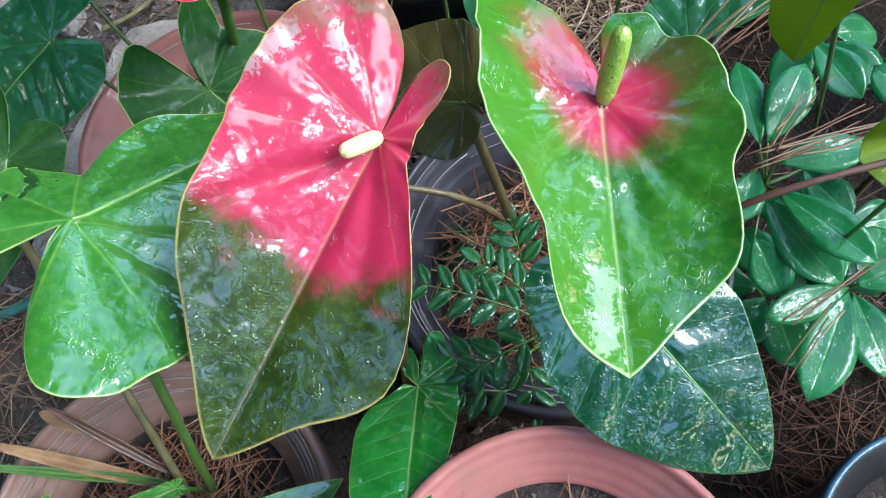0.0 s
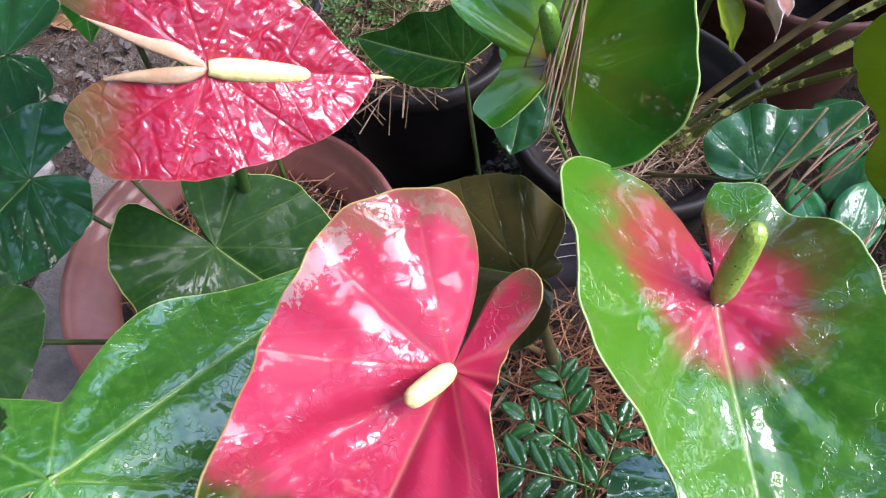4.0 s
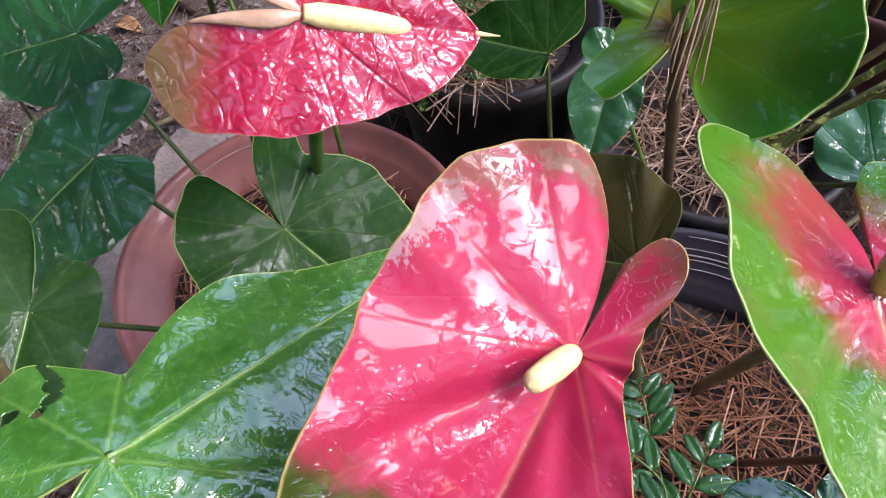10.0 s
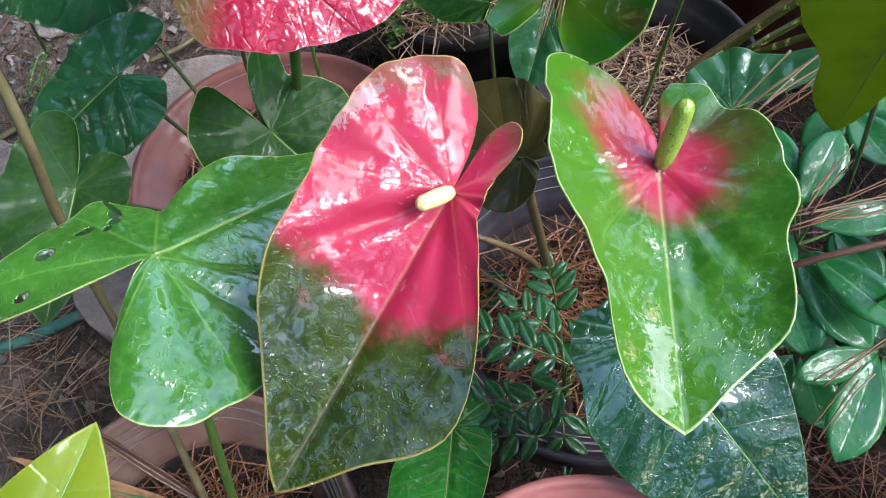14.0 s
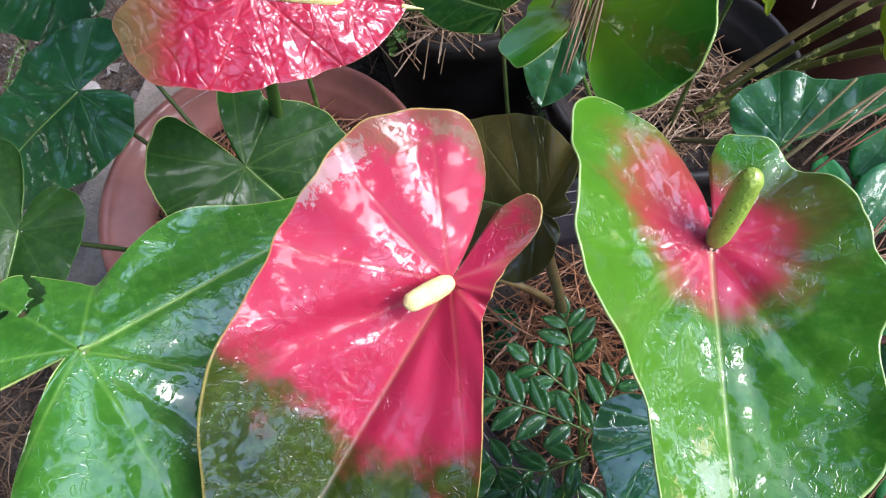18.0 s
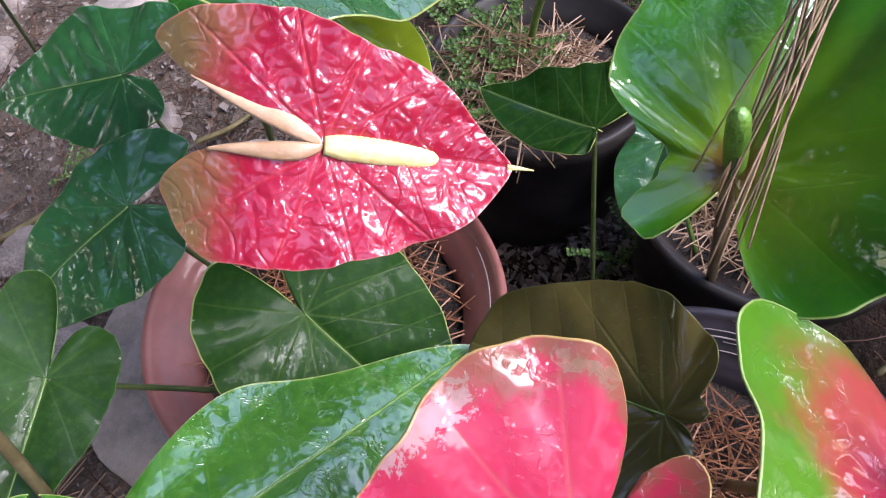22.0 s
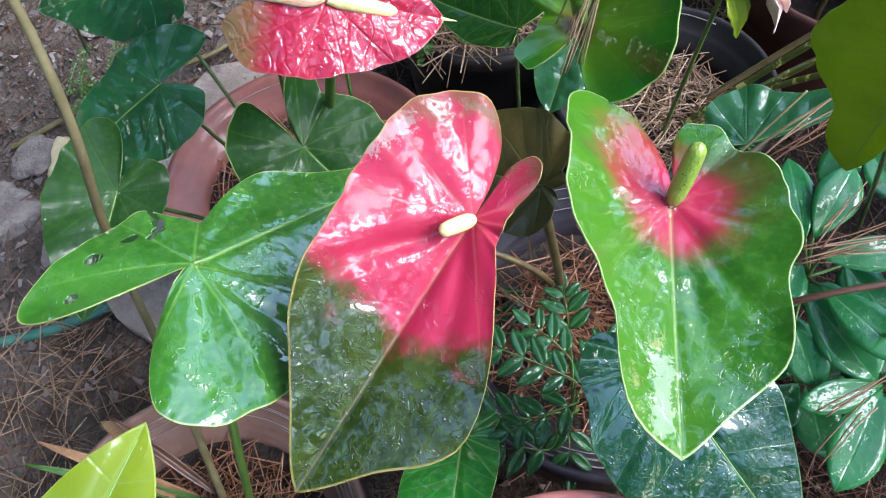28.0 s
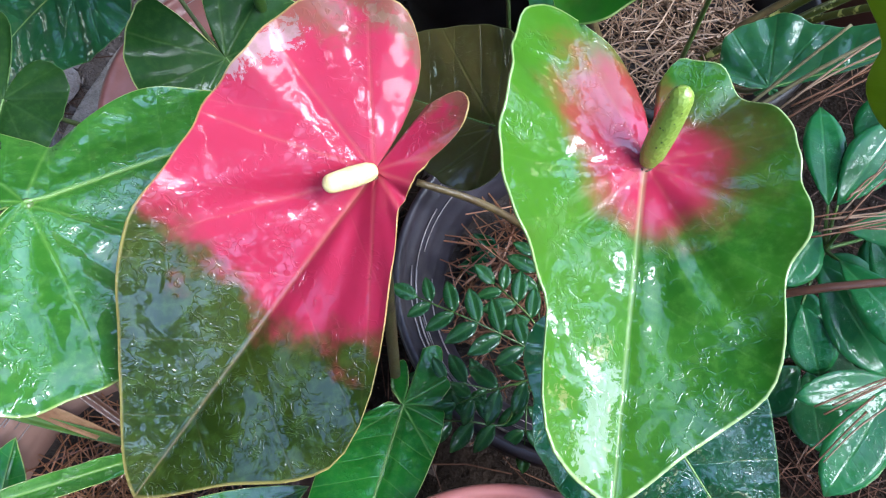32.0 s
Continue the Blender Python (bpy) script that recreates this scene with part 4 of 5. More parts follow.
# ---- small plants ----
def small_leaf(parent, base, tip, width, material="shrub", name="leaf", cup=0.12, droop=0.08, blunt=0.62, rows=9, cols=6, up=(0, 0, 1), seed=0):
    """A simple oval leaf with a folded midrib, broadest past its middle."""
    a, b = Vector(base), Vector(tip)
    d = b - a
    ln = d.length
    d.normalize()
    nrm = Vector(up) - d * Vector(up).dot(d)
    nrm.normalize()
    s = nrm.cross(d)
    rng = random.Random(seed)
    tw = rng.uniform(-0.25, 0.25)
    verts, uv, rim, faces = [], [], [], []
    for i in range(rows + 1):
        t = i / rows
        w = width * 0.5 * (math.sin(math.pi * t ** (1.25 if blunt > 0.55 else 0.9)) ** 0.75) + 0.0006
        for j in range(cols + 1):
            q = 2 * j / cols - 1
            x, y = t * ln, q * w
            h = cup * abs(y) - droop * ln * t * t + tw * y * t + 0.04 * w * math.sin(5 * t + 3 * q + seed)
            verts.append(a + d * x + s * y + nrm * h)
            uv.append((x + 0.001, y))
            rim.append(max(abs(q), 1 - (1 - t) * 6))
    for i in range(rows):
        for j in range(cols):
            k = i * (cols + 1) + j
            faces.append((k, k + 1, k + cols + 2, k + cols + 1))
    ob = mesh_part(name, verts, faces, M[material], parent)
    me = ob.data
    layer = me.uv_layers.new(name="UVMap")
    idx = np.zeros(len(me.loops), dtype=np.int32)
    me.loops.foreach_get("vertex_index", idx)
    layer.data.foreach_set("uv", np.array(uv, dtype=np.float32)[idx].ravel())
    me.attributes.new("rim", "FLOAT", "POINT").data.foreach_set("value", np.array(rim, dtype=np.float32) * 0.985)
    so = ob.modifiers.new("thickness", "SOLIDIFY")
    so.thickness, so.offset = 0.0005, -1.0
    return ob


def stem_part(parent, points, r0, r1, material="stem", name="stem", n=18, sides=7):
    v, f = tube(bezier(points, n), r0, r1, sides)
    return mesh_part(name, v, f, M[material], parent)


def shrub(root, leaves, label, group="shrubs"):
    th = thing("shrub", root, label, "shrub", group)
    hub = Vector((sum(q[0] for q in leaves), sum(q[1] for q in leaves), sum(q[2] for q in leaves))) / len(leaves)
    stem_part(th, [root, Vector(root).lerp(hub, 0.5) + Vector((0.004, 0.006, 0)), hub - Vector((0, 0, 0.012))], 0.004, 0.0025, "stem_brown")
    for i, q in enumerate(leaves):
        a, b = Vector(q[:3]), Vector(q[3:6])
        small_leaf(th, a, b, q[6], seed=i + len(label), up=(-0.15, -0.35, 1))
        if (a - hub).length > 0.006:
            stem_part(th, [hub - Vector((0, 0, 0.012)), hub.lerp(a, 0.6) - Vector((0, 0, 0.006)), a], 0.0018, 0.0009, "stem", "twig", 9, 5)
    return th


shrub((0.225, 0.265, 0.0), [
    (0.206, 0.284, 0.2, 0.199, 0.356, 0.21, 0.026), (0.212, 0.285, 0.2, 0.245, 0.343, 0.22, 0.034), (0.215, 0.268, 0.2, 0.282, 0.274, 0.21, 0.028),
    (0.222, 0.254, 0.18, 0.274, 0.191, 0.19, 0.034), (0.213, 0.254, 0.17, 0.263, 0.185, 0.16, 0.041), (0.205, 0.226, 0.16, 0.222, 0.180, 0.15, 0.031),
    (0.209, 0.274, 0.18, 0.187, 0.231, 0.18, 0.026), (0.258, 0.290, 0.15, 0.287, 0.245, 0.15, 0.032)], "low shrub with wet oval blue-green leaves")
shrub((0.275, 0.200, 0.0), [
    (0.270, 0.186, 0.15, 0.204, 0.161, 0.16, 0.025), (0.269, 0.182, 0.15, 0.226, 0.103, 0.15, 0.038), (0.273, 0.181, 0.15, 0.285, 0.117, 0.15, 0.036),
    (0.276, 0.188, 0.15, 0.309, 0.199, 0.16, 0.026), (0.266, 0.191, 0.15, 0.259, 0.233, 0.14, 0.034), (0.285, 0.199, 0.14, 0.316, 0.241, 0.14, 0.031),
    (0.284, 0.212, 0.12, 0.259, 0.221, 0.11, 0.032)], "low shrub with a whorl of wet oval leaves")
shrub((0.300, 0.400, 0.0), [
    (0.276, 0.393, 0.18, 0.303, 0.338, 0.18, 0.035), (0.290, 0.40, 0.17, 0.330, 0.36, 0.17, 0.034), (0.285, 0.41, 0.17, 0.25, 0.37, 0.15, 0.033),
    (0.30, 0.41, 0.17, 0.345, 0.42, 0.16, 0.034), (0.29, 0.42, 0.16, 0.27, 0.47, 0.15, 0.034)], "low shrub with dark oval leaves in shade")
shrub((0.315, 0.660, 0.055), [
    (0.300, 0.640, 0.2, 0.258, 0.668, 0.2, 0.026), (0.296, 0.630, 0.2, 0.292, 0.585, 0.19, 0.024), (0.306, 0.630, 0.2, 0.345, 0.575, 0.19, 0.028),
    (0.312, 0.640, 0.2, 0.372, 0.625, 0.2, 0.030), (0.300, 0.650, 0.21, 0.250, 0.690, 0.22, 0.028), (0.312, 0.655, 0.21, 0.380, 0.672, 0.22, 0.032),
    (0.306, 0.660, 0.21, 0.310, 0.735, 0.22, 0.032)], "taller shrub with glossy dark oval leaves")
shrub((0.265, 0.690, 0.055), [
    (0.236, 0.714, 0.2, 0.296, 0.690, 0.2, 0.030), (0.240, 0.722, 0.22, 0.315, 0.725, 0.22, 0.034), (0.232, 0.722, 0.2, 0.165, 0.735, 0.19, 0.032),
    (0.238, 0.730, 0.2, 0.262, 0.800, 0.2, 0.032), (0.234, 0.712, 0.2, 0.200, 0.668, 0.19, 0.028)], "shrub with long dark drooping leaves")

shrub((0.355, 0.170, 0.0), [
    (0.350, 0.165, 0.15, 0.318, 0.110, 0.16, 0.036), (0.352, 0.172, 0.15, 0.305, 0.212, 0.16, 0.034), (0.358, 0.162, 0.15, 0.365, 0.095, 0.15, 0.036),
    (0.362, 0.170, 0.15, 0.420, 0.150, 0.16, 0.036), (0.360, 0.178, 0.15, 0.405, 0.225, 0.16, 0.036), (0.352, 0.180, 0.14, 0.345, 0.240, 0.14, 0.034)], "low shrub with a whorl of wet oval leaves")
shrub((0.335, 0.300, 0.0), [
    (0.330, 0.298, 0.20, 0.292, 0.262, 0.20, 0.034), (0.332, 0.304, 0.20, 0.300, 0.345, 0.21, 0.034), (0.338, 0.296, 0.20, 0.350, 0.235, 0.20, 0.036),
    (0.342, 0.300, 0.20, 0.400, 0.290, 0.21, 0.036), (0.338, 0.306, 0.20, 0.365, 0.360, 0.20, 0.036)], "low shrub with wet oval blue-green leaves")

shrub((0.232, 0.205, 0.0), [
    (0.230, 0.200, 0.095, 0.196, 0.160, 0.092, 0.036), (0.236, 0.198, 0.095, 0.248, 0.140, 0.090, 0.040), (0.240, 0.206, 0.095, 0.300, 0.222, 0.092, 0.038),
    (0.234, 0.212, 0.095, 0.224, 0.268, 0.092, 0.038), (0.226, 0.208, 0.095, 0.172, 0.222, 0.090, 0.034)], "low shrub with broad dark leaves near the soil")
shrub((0.300, 0.262, 0.0), [
    (0.296, 0.256, 0.100, 0.262, 0.212, 0.095, 0.036), (0.302, 0.254, 0.100, 0.322, 0.198, 0.096, 0.038), (0.306, 0.262, 0.100, 0.362, 0.270, 0.096, 0.036),
    (0.300, 0.268, 0.100, 0.290, 0.322, 0.098, 0.038), (0.294, 0.264, 0.100, 0.240, 0.288, 0.096, 0.036)], "low shrub with broad dark leaves near the soil")
rs = random.Random(41)
for k in range(9):
    cx, cy = rs.uniform(0.40, 0.75), rs.uniform(0.30, 1.1)
    ring = []
    for i in range(7):
        a = 6.28 * i / 7 + rs.uniform(-0.3, 0.3)
        z = rs.uniform(0.12, 0.24)
        ln = rs.uniform(0.06, 0.09)
        ring.append((cx + 0.008 * math.cos(a), cy + 0.008 * math.sin(a), z, cx + ln * math.cos(a), cy + ln * math.sin(a), z + rs.uniform(-0.03, 0.02), rs.uniform(0.028, 0.042)))
    shrub((cx, cy, 0.0), ring, "bushy shrub with dark oval leaves")
for k in range(13):
    cx, cy = rs.uniform(0.20, 0.62), rs.uniform(0.66, 1.15)
    top = rs.uniform(0.20, 0.34)
    ring = []
    for i in range(9):
        a = 6.28 * i / 9 + rs.uniform(-0.3, 0.3)
        z = top + rs.uniform(-0.09, 0.02)
        ln = rs.uniform(0.07, 0.11)
        ring.append((cx + 0.008 * math.cos(a), cy + 0.008 * math.sin(a), z, cx + ln * math.cos(a), cy + ln * math.sin(a), z + rs.uniform(-0.05, 0.01), rs.uniform(0.034, 0.052)))
    shrub((cx, cy, 0.0), ring, "dense shrub with dark oval leaves in shade")


def frond_plant(root, fronds, label):
    """A seedling with pinnate leaves: paired leaflets along each rachis."""
    th = thing("pinnate_seedling", root, label, "seedling")
    crown = Vector(root) + Vector((-0.005, -0.01, 0.045))
    stem_part(th, [root, Vector(root) + Vector((0.002, 0, 0.02)), crown], 0.0022, 0.0016)
    for k, (ax, ay, az, bx, by, bz, pairs) in enumerate(fronds):
        a, b = Vector((ax, ay, az)), Vector((bx, by, bz))
        mid = a.lerp(b, 0.5) + Vector((0, 0, 0.006))
        line = bezier([crown, crown.lerp(a, 0.6) + Vector((0, 0, 0.012)), a, mid, b], 24)
        v, f = tube(line, 0.0011, 0.0005, 5)
        rach = mesh_part("rachis", v, f, M["stem"], th)
        d = (b - a).normalized()
        s = Vector((0, 0, 1)).cross(d).normalized()
        ln = (b - a).length
        for i in range(pairs):
            t = (i + 0.4) / pairs
            p = a.lerp(b, t) + Vector((0, 0, 0.006 * math.sin(math.pi * t)))
            size = 0.022 * (0.75 + 0.35 * math.sin(math.pi * min(1, t + 0.15)))
            for sg in (1, -1):
                e = (s * sg * 0.85 + d * 0.62).normalized() * size + Vector((0, 0, rs.uniform(-0.004, 0.002)))
                small_leaf(rach, p + s * sg * 0.0008, p + e, size * 0.42, "seedling", "leaflet", 0.2, 0.12, 0.5, 6, 4, seed=k * 20 + i)
        small_leaf(rach, b, b + d * 0.018, 0.009, "seedling", "leaflet", 0.2, 0.1, 0.5, 6, 4, seed=k)
    return th


frond_plant((0.036, 0.150, 0.117), [
    (0.026, 0.151, 0.21, -0.049, 0.168, 0.23, 5), (0.030, 0.137, 0.2, -0.017, 0.114, 0.19, 3), (0.026, 0.173, 0.19, -0.005, 0.194, 0.2, 3),
    (0.026, 0.195, 0.18, 0.018, 0.225, 0.2, 3), (0.014, 0.109, 0.17, -0.027, 0.103, 0.18, 3), (0.034, 0.151, 0.18, 0.055, 0.190, 0.19, 3),
    (0.005, 0.132, 0.16, -0.036, 0.130, 0.17, 3), (0.027, 0.129, 0.17, 0.030, 0.099, 0.16, 2)], "seedling with pairs of small oval green leaflets")
for k, (ax, ay, az, bx, by, bz, w) in enumerate([(-0.030, 0.256, 0.128, -0.010, 0.238, 0.135, 0.015), (-0.036, 0.229, 0.128, -0.012, 0.227, 0.136, 0.018)]):
    th = thing("sprout", (ax, ay, 0.118), "small wet shiny leaf lying on pine needles", "leaf")
    small_leaf(th, (ax, ay, az), (bx, by, bz), w, "deep", "blade", 0.3, 0.1, seed=k)
    stem_part(th, [(ax, ay, 0.116), (ax - 0.002, ay, 0.123), (ax, ay, az)], 0.0008, 0.0006)


# ---- more anthurium foliage, part hidden or at the edges of the plot ----
def plain_leaf(material, label, base, tip, width, root, up=(0, -0.3, 1), seed=0, lobes=0.45, bend=(-0.15, 0, 0.1, 0, 0.05), stem="stem", **kw):
    a, b = Vector(base), Vector(tip)
    ln = (b - a).length * 1000
    w = width * 500
    def wide(u):
        x = min(1.0, (max(u, 0.0) / ln + 0.15) / 1.15)
        return w * x ** 0.5 * (1 - x) ** 0.75 / 0.431

    half = []
    for q in ANGLES[1:]:
        if q > 1.58:
            half.append(w * (0.76 + lobes * math.sin((q - 1.6) * 2.0)))
            continue
        lo, hi = 0.0, ln
        for _ in range(40):
            r = (lo + hi) / 2
            lo, hi = (r, hi) if r * math.sin(q) < wide(r * math.cos(q)) else (lo, r)
        half.append(lo)
    half[-1] = w * 0.12
    return leaf(material, label, (tuple(a), tuple(b - a), up, bend, ln, half, half), root, seed=seed, stem=stem, **kw)


plain_leaf("mid", "green leaf hanging in shade behind wet leaves", (-0.282, 0.560, 0.375), (-0.302, 0.446, 0.300), 0.075, (-0.24, 0.44, 0.128), seed=31)
plain_leaf("yellow", "pale yellow-green leaf behind the red flower", (-0.180, 0.425, 0.355), (-0.122, 0.398, 0.345), 0.045, (-0.18, 0.40, 0.128), seed=32)
plain_leaf("dark", "small dark leaf beside the black pot", (0.016, 0.432, 0.250), (0.000, 0.385, 0.215), 0.050, (0.06, 0.42, 0.128), seed=33)
plain_leaf("green", "narrow furled green leaf over the brown pot", (-0.236, 0.048, 0.130), (-0.322, -0.012, 0.195), 0.016, (-0.225, 0.05, 0.085), seed=34, bend=(0, 0, 0.5, 0, 0.6), lobes=0.1)
plain_leaf("mid", "dull green leaf leaning on the brown pot", (-0.330, -0.040, 0.120), (-0.328, 0.040, 0.152), 0.048, (-0.30, -0.02, 0.085), seed=35, lobes=0.3)
plain_leaf("green", "green pointed leaf low between the pots", (-0.215, -0.025, 0.165), (-0.104, 0.040, 0.200), 0.050, (-0.20, -0.02, 0.085), seed=36)
plain_leaf("yellow", "yellowing leaf tip with a pale margin", (-0.146, -0.034, 0.488), (-0.123, 0.033, 0.510), 0.038, (-0.29, -0.06, 0.085), seed=37, up=(0.2, -0.5, 1))
plain_leaf("yellow", "bright yellow-green leaf with a wavy margin", (0.235, 0.190, 0.345), (0.194, 0.190, 0.335), 0.050, (0.29, 0.24, 0.0), seed=38, up=(-0.2, -0.6, 1), wave=0.004)


plain_leaf("rainy", "broad wet green leaf over the green spathe", (0.052, 0.481, 0.440), (-0.010, 0.391, 0.400), 0.125, (0.08, 0.49, 0.128), seed=39, bend=(-0.1, 0, 0.1, 0, 0.12), ribs=0.0014)
pp = thing("fallen_petal", (-0.39, 0.483, 0.434), "salmon pink petal lying on a green leaf", "petal")
small_leaf(pp, (-0.425, 0.472, 0.4375), (-0.354, 0.492, 0.4315), 0.020, "petal_salmon", "blade", 0.05, 0.0, 0.5, 10, 6, (0.24, -0.52, 0.82), 4)


# ---- loose stems ----
def loose_stem(name, label, points, r0, r1, material, n=24, category="stem"):
    th = thing(name, points[0], label, category, "loose stems")
    stem_part(th, points, r0, r1, material, "shaft", n, 8)
    return th


loose_stem("leaf_stalk", "tall tan leaf stalk rising from the brown pot", [(-0.235, 0.035, 0.085), (-0.262, 0.125, 0.215), (-0.265, 0.174, 0.340), (-0.240, 0.184, 0.430), (-0.241, 0.204, 0.480), (-0.252, 0.232, 0.540), (-0.275, 0.30, 0.60)], 0.0032, 0.0022, "stem_pale")
loose_stem("leaf_stalk", "thin reddish brown stalk crossing the shrub", [(0.085, 0.20, 0.117), (0.105, 0.172, 0.25), (0.140, 0.173, 0.322), (0.235, 0.190, 0.345)], 0.0026, 0.0018, "stem_red")
loose_stem("leaf_stalk", "brown leaf stalk leaning over the grey pot", [(-0.030, 0.255, 0.150), (-0.071, 0.262, 0.195), (-0.03, 0.262, 0.178), (0.002, 0.262, 0.150), (0.02, 0.262, 0.118)][1:], 0.0026, 0.0032, "stem_brown")
loose_stem("leaf_stalk", "dark green stalk rising behind the black pot", [(-0.085, 0.595, 0.157), (-0.072, 0.578, 0.24), (-0.045, 0.532, 0.35), (-0.03, 0.49, 0.43)], 0.0036, 0.0028, "stem")
for k, (a, b, c) in enumerate([((0.130, 0.440, 0.128), (0.177, 0.442, 0.2), (0.250, 0.402, 0.345)), ((0.135, 0.430, 0.128), (0.178, 0.429, 0.2), (0.262, 0.405, 0.31)),
                               ((0.145, 0.445, 0.128), (0.191, 0.446, 0.18), (0.250, 0.360, 0.315)), ((0.140, 0.460, 0.128), (0.183, 0.474, 0.17), (0.31, 0.49, 0.29))]):
    loose_stem("cane", "slender yellow-green cane leaning out of a pot" if k < 3 else "slender dark cane leaning out of a pot", [a, b, Vector(b).lerp(Vector(c), 0.55) + Vector((0, 0, 0.012)), c], 0.0034, 0.0026, "cane" if k < 3 else "stem_brown", 24, "cane")
loose_stem("dry_stalk", "pale dry stalk lying over a dark leaf", [(0.095, 0.262, 0.300), (0.122, 0.279, 0.3075), (0.150, 0.298, 0.322), (0.200, 0.330, 0.338)], 0.0016, 0.0009, "stem_pale")
loose_stem("dry_stalk", "pale dry stalk lying over a dark leaf", [(0.112, 0.275, 0.300), (0.128, 0.289, 0.313), (0.160, 0.318, 0.333)], 0.0013, 0.0008, "stem_pale")
loose_stem("fallen_twig", "pale grey twig lying on the soil", [(-0.47, 0.60, 0.012), (-0.42, 0.64, 0.012), (-0.349, 0.756, 0.014)], 0.0035, 0.0022, "stem_pale")
loose_stem("fallen_twig", "grey twig lying on the soil", [(-0.66, 0.455, 0.008), (-0.61, 0.50, 0.010), (-0.555, 0.55, 0.010)], 0.004, 0.0025, "stem_pale")
loose_stem("garden_hose", "green garden hose lying on the soil", [(-0.60, 0.195, 0.004), (-0.52, 0.222, 0.005), (-0.442, 0.266, 0.005), (-0.389, 0.280, 0.005), (-0.33, 0.26, 0.004)], 0.006, 0.006, "hose", 40, "hose")
sh = thing("dry_sheath", (-0.245, 0.05, 0.087), "papery tan leaf sheath hanging over the brown pot", "leaf sheath", "loose stems")
for k, (tip, w, mt) in enumerate([((-0.385, 0.080, 0.152), 0.010, "dry_leaf"), ((-0.390, 0.062, 0.148), 0.007, "stem"), ((-0.330, 0.105, 0.165), 0.007, "stem_red")]):
    small_leaf(sh, (-0.245, 0.050 + 0.004 * k, 0.100 + 0.004 * k), tip, w, mt, "blade", 0.8, -0.12, 0.45, 12, 6, seed=30 + k)


# ---- folded margins of the red flower, its tip, and a withered flower ----
def margins():
    th = [o for o in scene.objects if o.name.startswith("anthurium_flower") and "puckered" in o["label"]][0]
    at, u, n = Vector((-0.122, 0.258, 0.454)), Vector(RED_AXIS[0]), Vector(RED_AXIS[1])
    spathe = [o for o in th.children if o.name.startswith("spathe")][0]
    base = base_of(th)
    count = 233
    ring = [base + q.co for q in list(spathe.data.vertices)[-count:]]
    for line, wid, reach in ((ring, 0.0062, 0.050), (ring[::-1], 0.0054, 0.034)):
        arc, edge = 0.0, [at, line[0]]
        for p, q in zip(line, line[1:]):
            arc += (q - p).length
            if arc > reach:
                break
            edge.append(q)
        far = [0.0]
        for p, q in zip(edge, edge[1:]):
            far.append(far[-1] + (q - p).length)
        m = 28
        rim = []
        for i in range(m):
            d = far[-1] * i / (m - 1)
            k = max(j for j in range(len(far)) if far[j] <= d + 1e-9)
            k = min(k, len(edge) - 2)
            rim.append(edge[k].lerp(edge[k + 1], (d - far[k]) / max(1e-9, far[k + 1] - far[k])))
        rim = [(rim[max(i - 1, 0)] + rim[i] * 2 + rim[min(i + 1, m - 1)]) / 4 for i in range(m)]
        turn = 1 if n.cross(rim[16] - rim[12]).dot(line[50] - rim[14]) > 0 else -1
        verts, faces = [], []
        for i, p in enumerate(rim):
            t = i / (m - 1)
            tan = (rim[min(i + 2, m - 1)] - rim[max(i - 2, 0)]).normalized()
            inward = n.cross(tan) * turn
            w = wid * max(0.03, math.sin(math.pi * t ** 0.62)) ** 1.1
            for j in range(7):
                q = j / 6
                verts.append(p + inward * (w * (q - 0.06)) + n * (0.0006 + 0.0013 * math.sin(math.pi * min(1.0, 0.10 + q * 0.8)) * min(1.0, t * 5, (1 - t) * 5)))
        for i in range(m - 1):
            for j in range(6):
                k = i * 7 + j
                faces.append((k, k + 1, k + 8, k + 7))
        ob = mesh_part("folded_margin", verts, faces, M["fold"], th, "pale tan rolled edge")
        so = ob.modifiers.new("thickness", "SOLIDIFY")
        so.thickness = 0.0006
    tip = at + u * 0.0605 + n * 0.001
    v_, f_ = tube(bezier([tip - u * 0.002, tip + u * 0.003, tip + u * 0.007 + n * 0.001], 8), 0.0011, 0.0002, 7)
    mesh_part("tip", v_, f_, M["spadix_cream"], th, "pale pointed tip")


RED_AXIS = ((0.92, 0.18, -0.36), (0.38, -0.64, 0.67))
margins()

wf = thing("withered_flower", (0.105, 0.375, 0.375), "withered curled flower in faded pink and rust", "flower")
for k, (ox, oz, dx, dy, dz, w, mt, cup) in enumerate([
        (0.012, 0.000, 0.034, -0.006, -0.010, 0.017, "petal_pale", 1.6), (0.014, 0.004, 0.030, 0.008, 0.004, 0.012, "petal_pale", 1.4),
        (0.000, 0.004, 0.010, 0.020, 0.010, 0.022, "petal_brown", 1.3), (-0.004, 0.000, 0.002, 0.018, 0.010, 0.018, "petal_brown", 1.5),
        (0.002, -0.004, 0.022, 0.004, -0.006, 0.018, "petal_brown", 1.2), (0.004, 0.002, -0.012, 0.010, 0.002, 0.013, "petal_brown", 1.4),
        (0.010, -0.002, 0.036, -0.014, -0.018, 0.014, "petal_pale", 1.5)]):
    a = Vector((0.105 + ox, 0.375, 0.375 + oz))
    small_leaf(wf, a, a + Vector((dx, dy, dz)), w, mt, "petal", cup, 0.5, 0.55, 9, 8, seed=k * 3 + 1)
small_leaf(wf, (0.104, 0.372, 0.366), (0.122, 0.356, 0.340), 0.018, "yellow", "leaf", 0.5, 0.2, 0.45, 8, 6, seed=77)
for o in wf.children:
    for w in o.data.vertices:
        w.co += noise.noise_vector(w.co * 160 + Vector((k, 0, 0))) * 0.0022
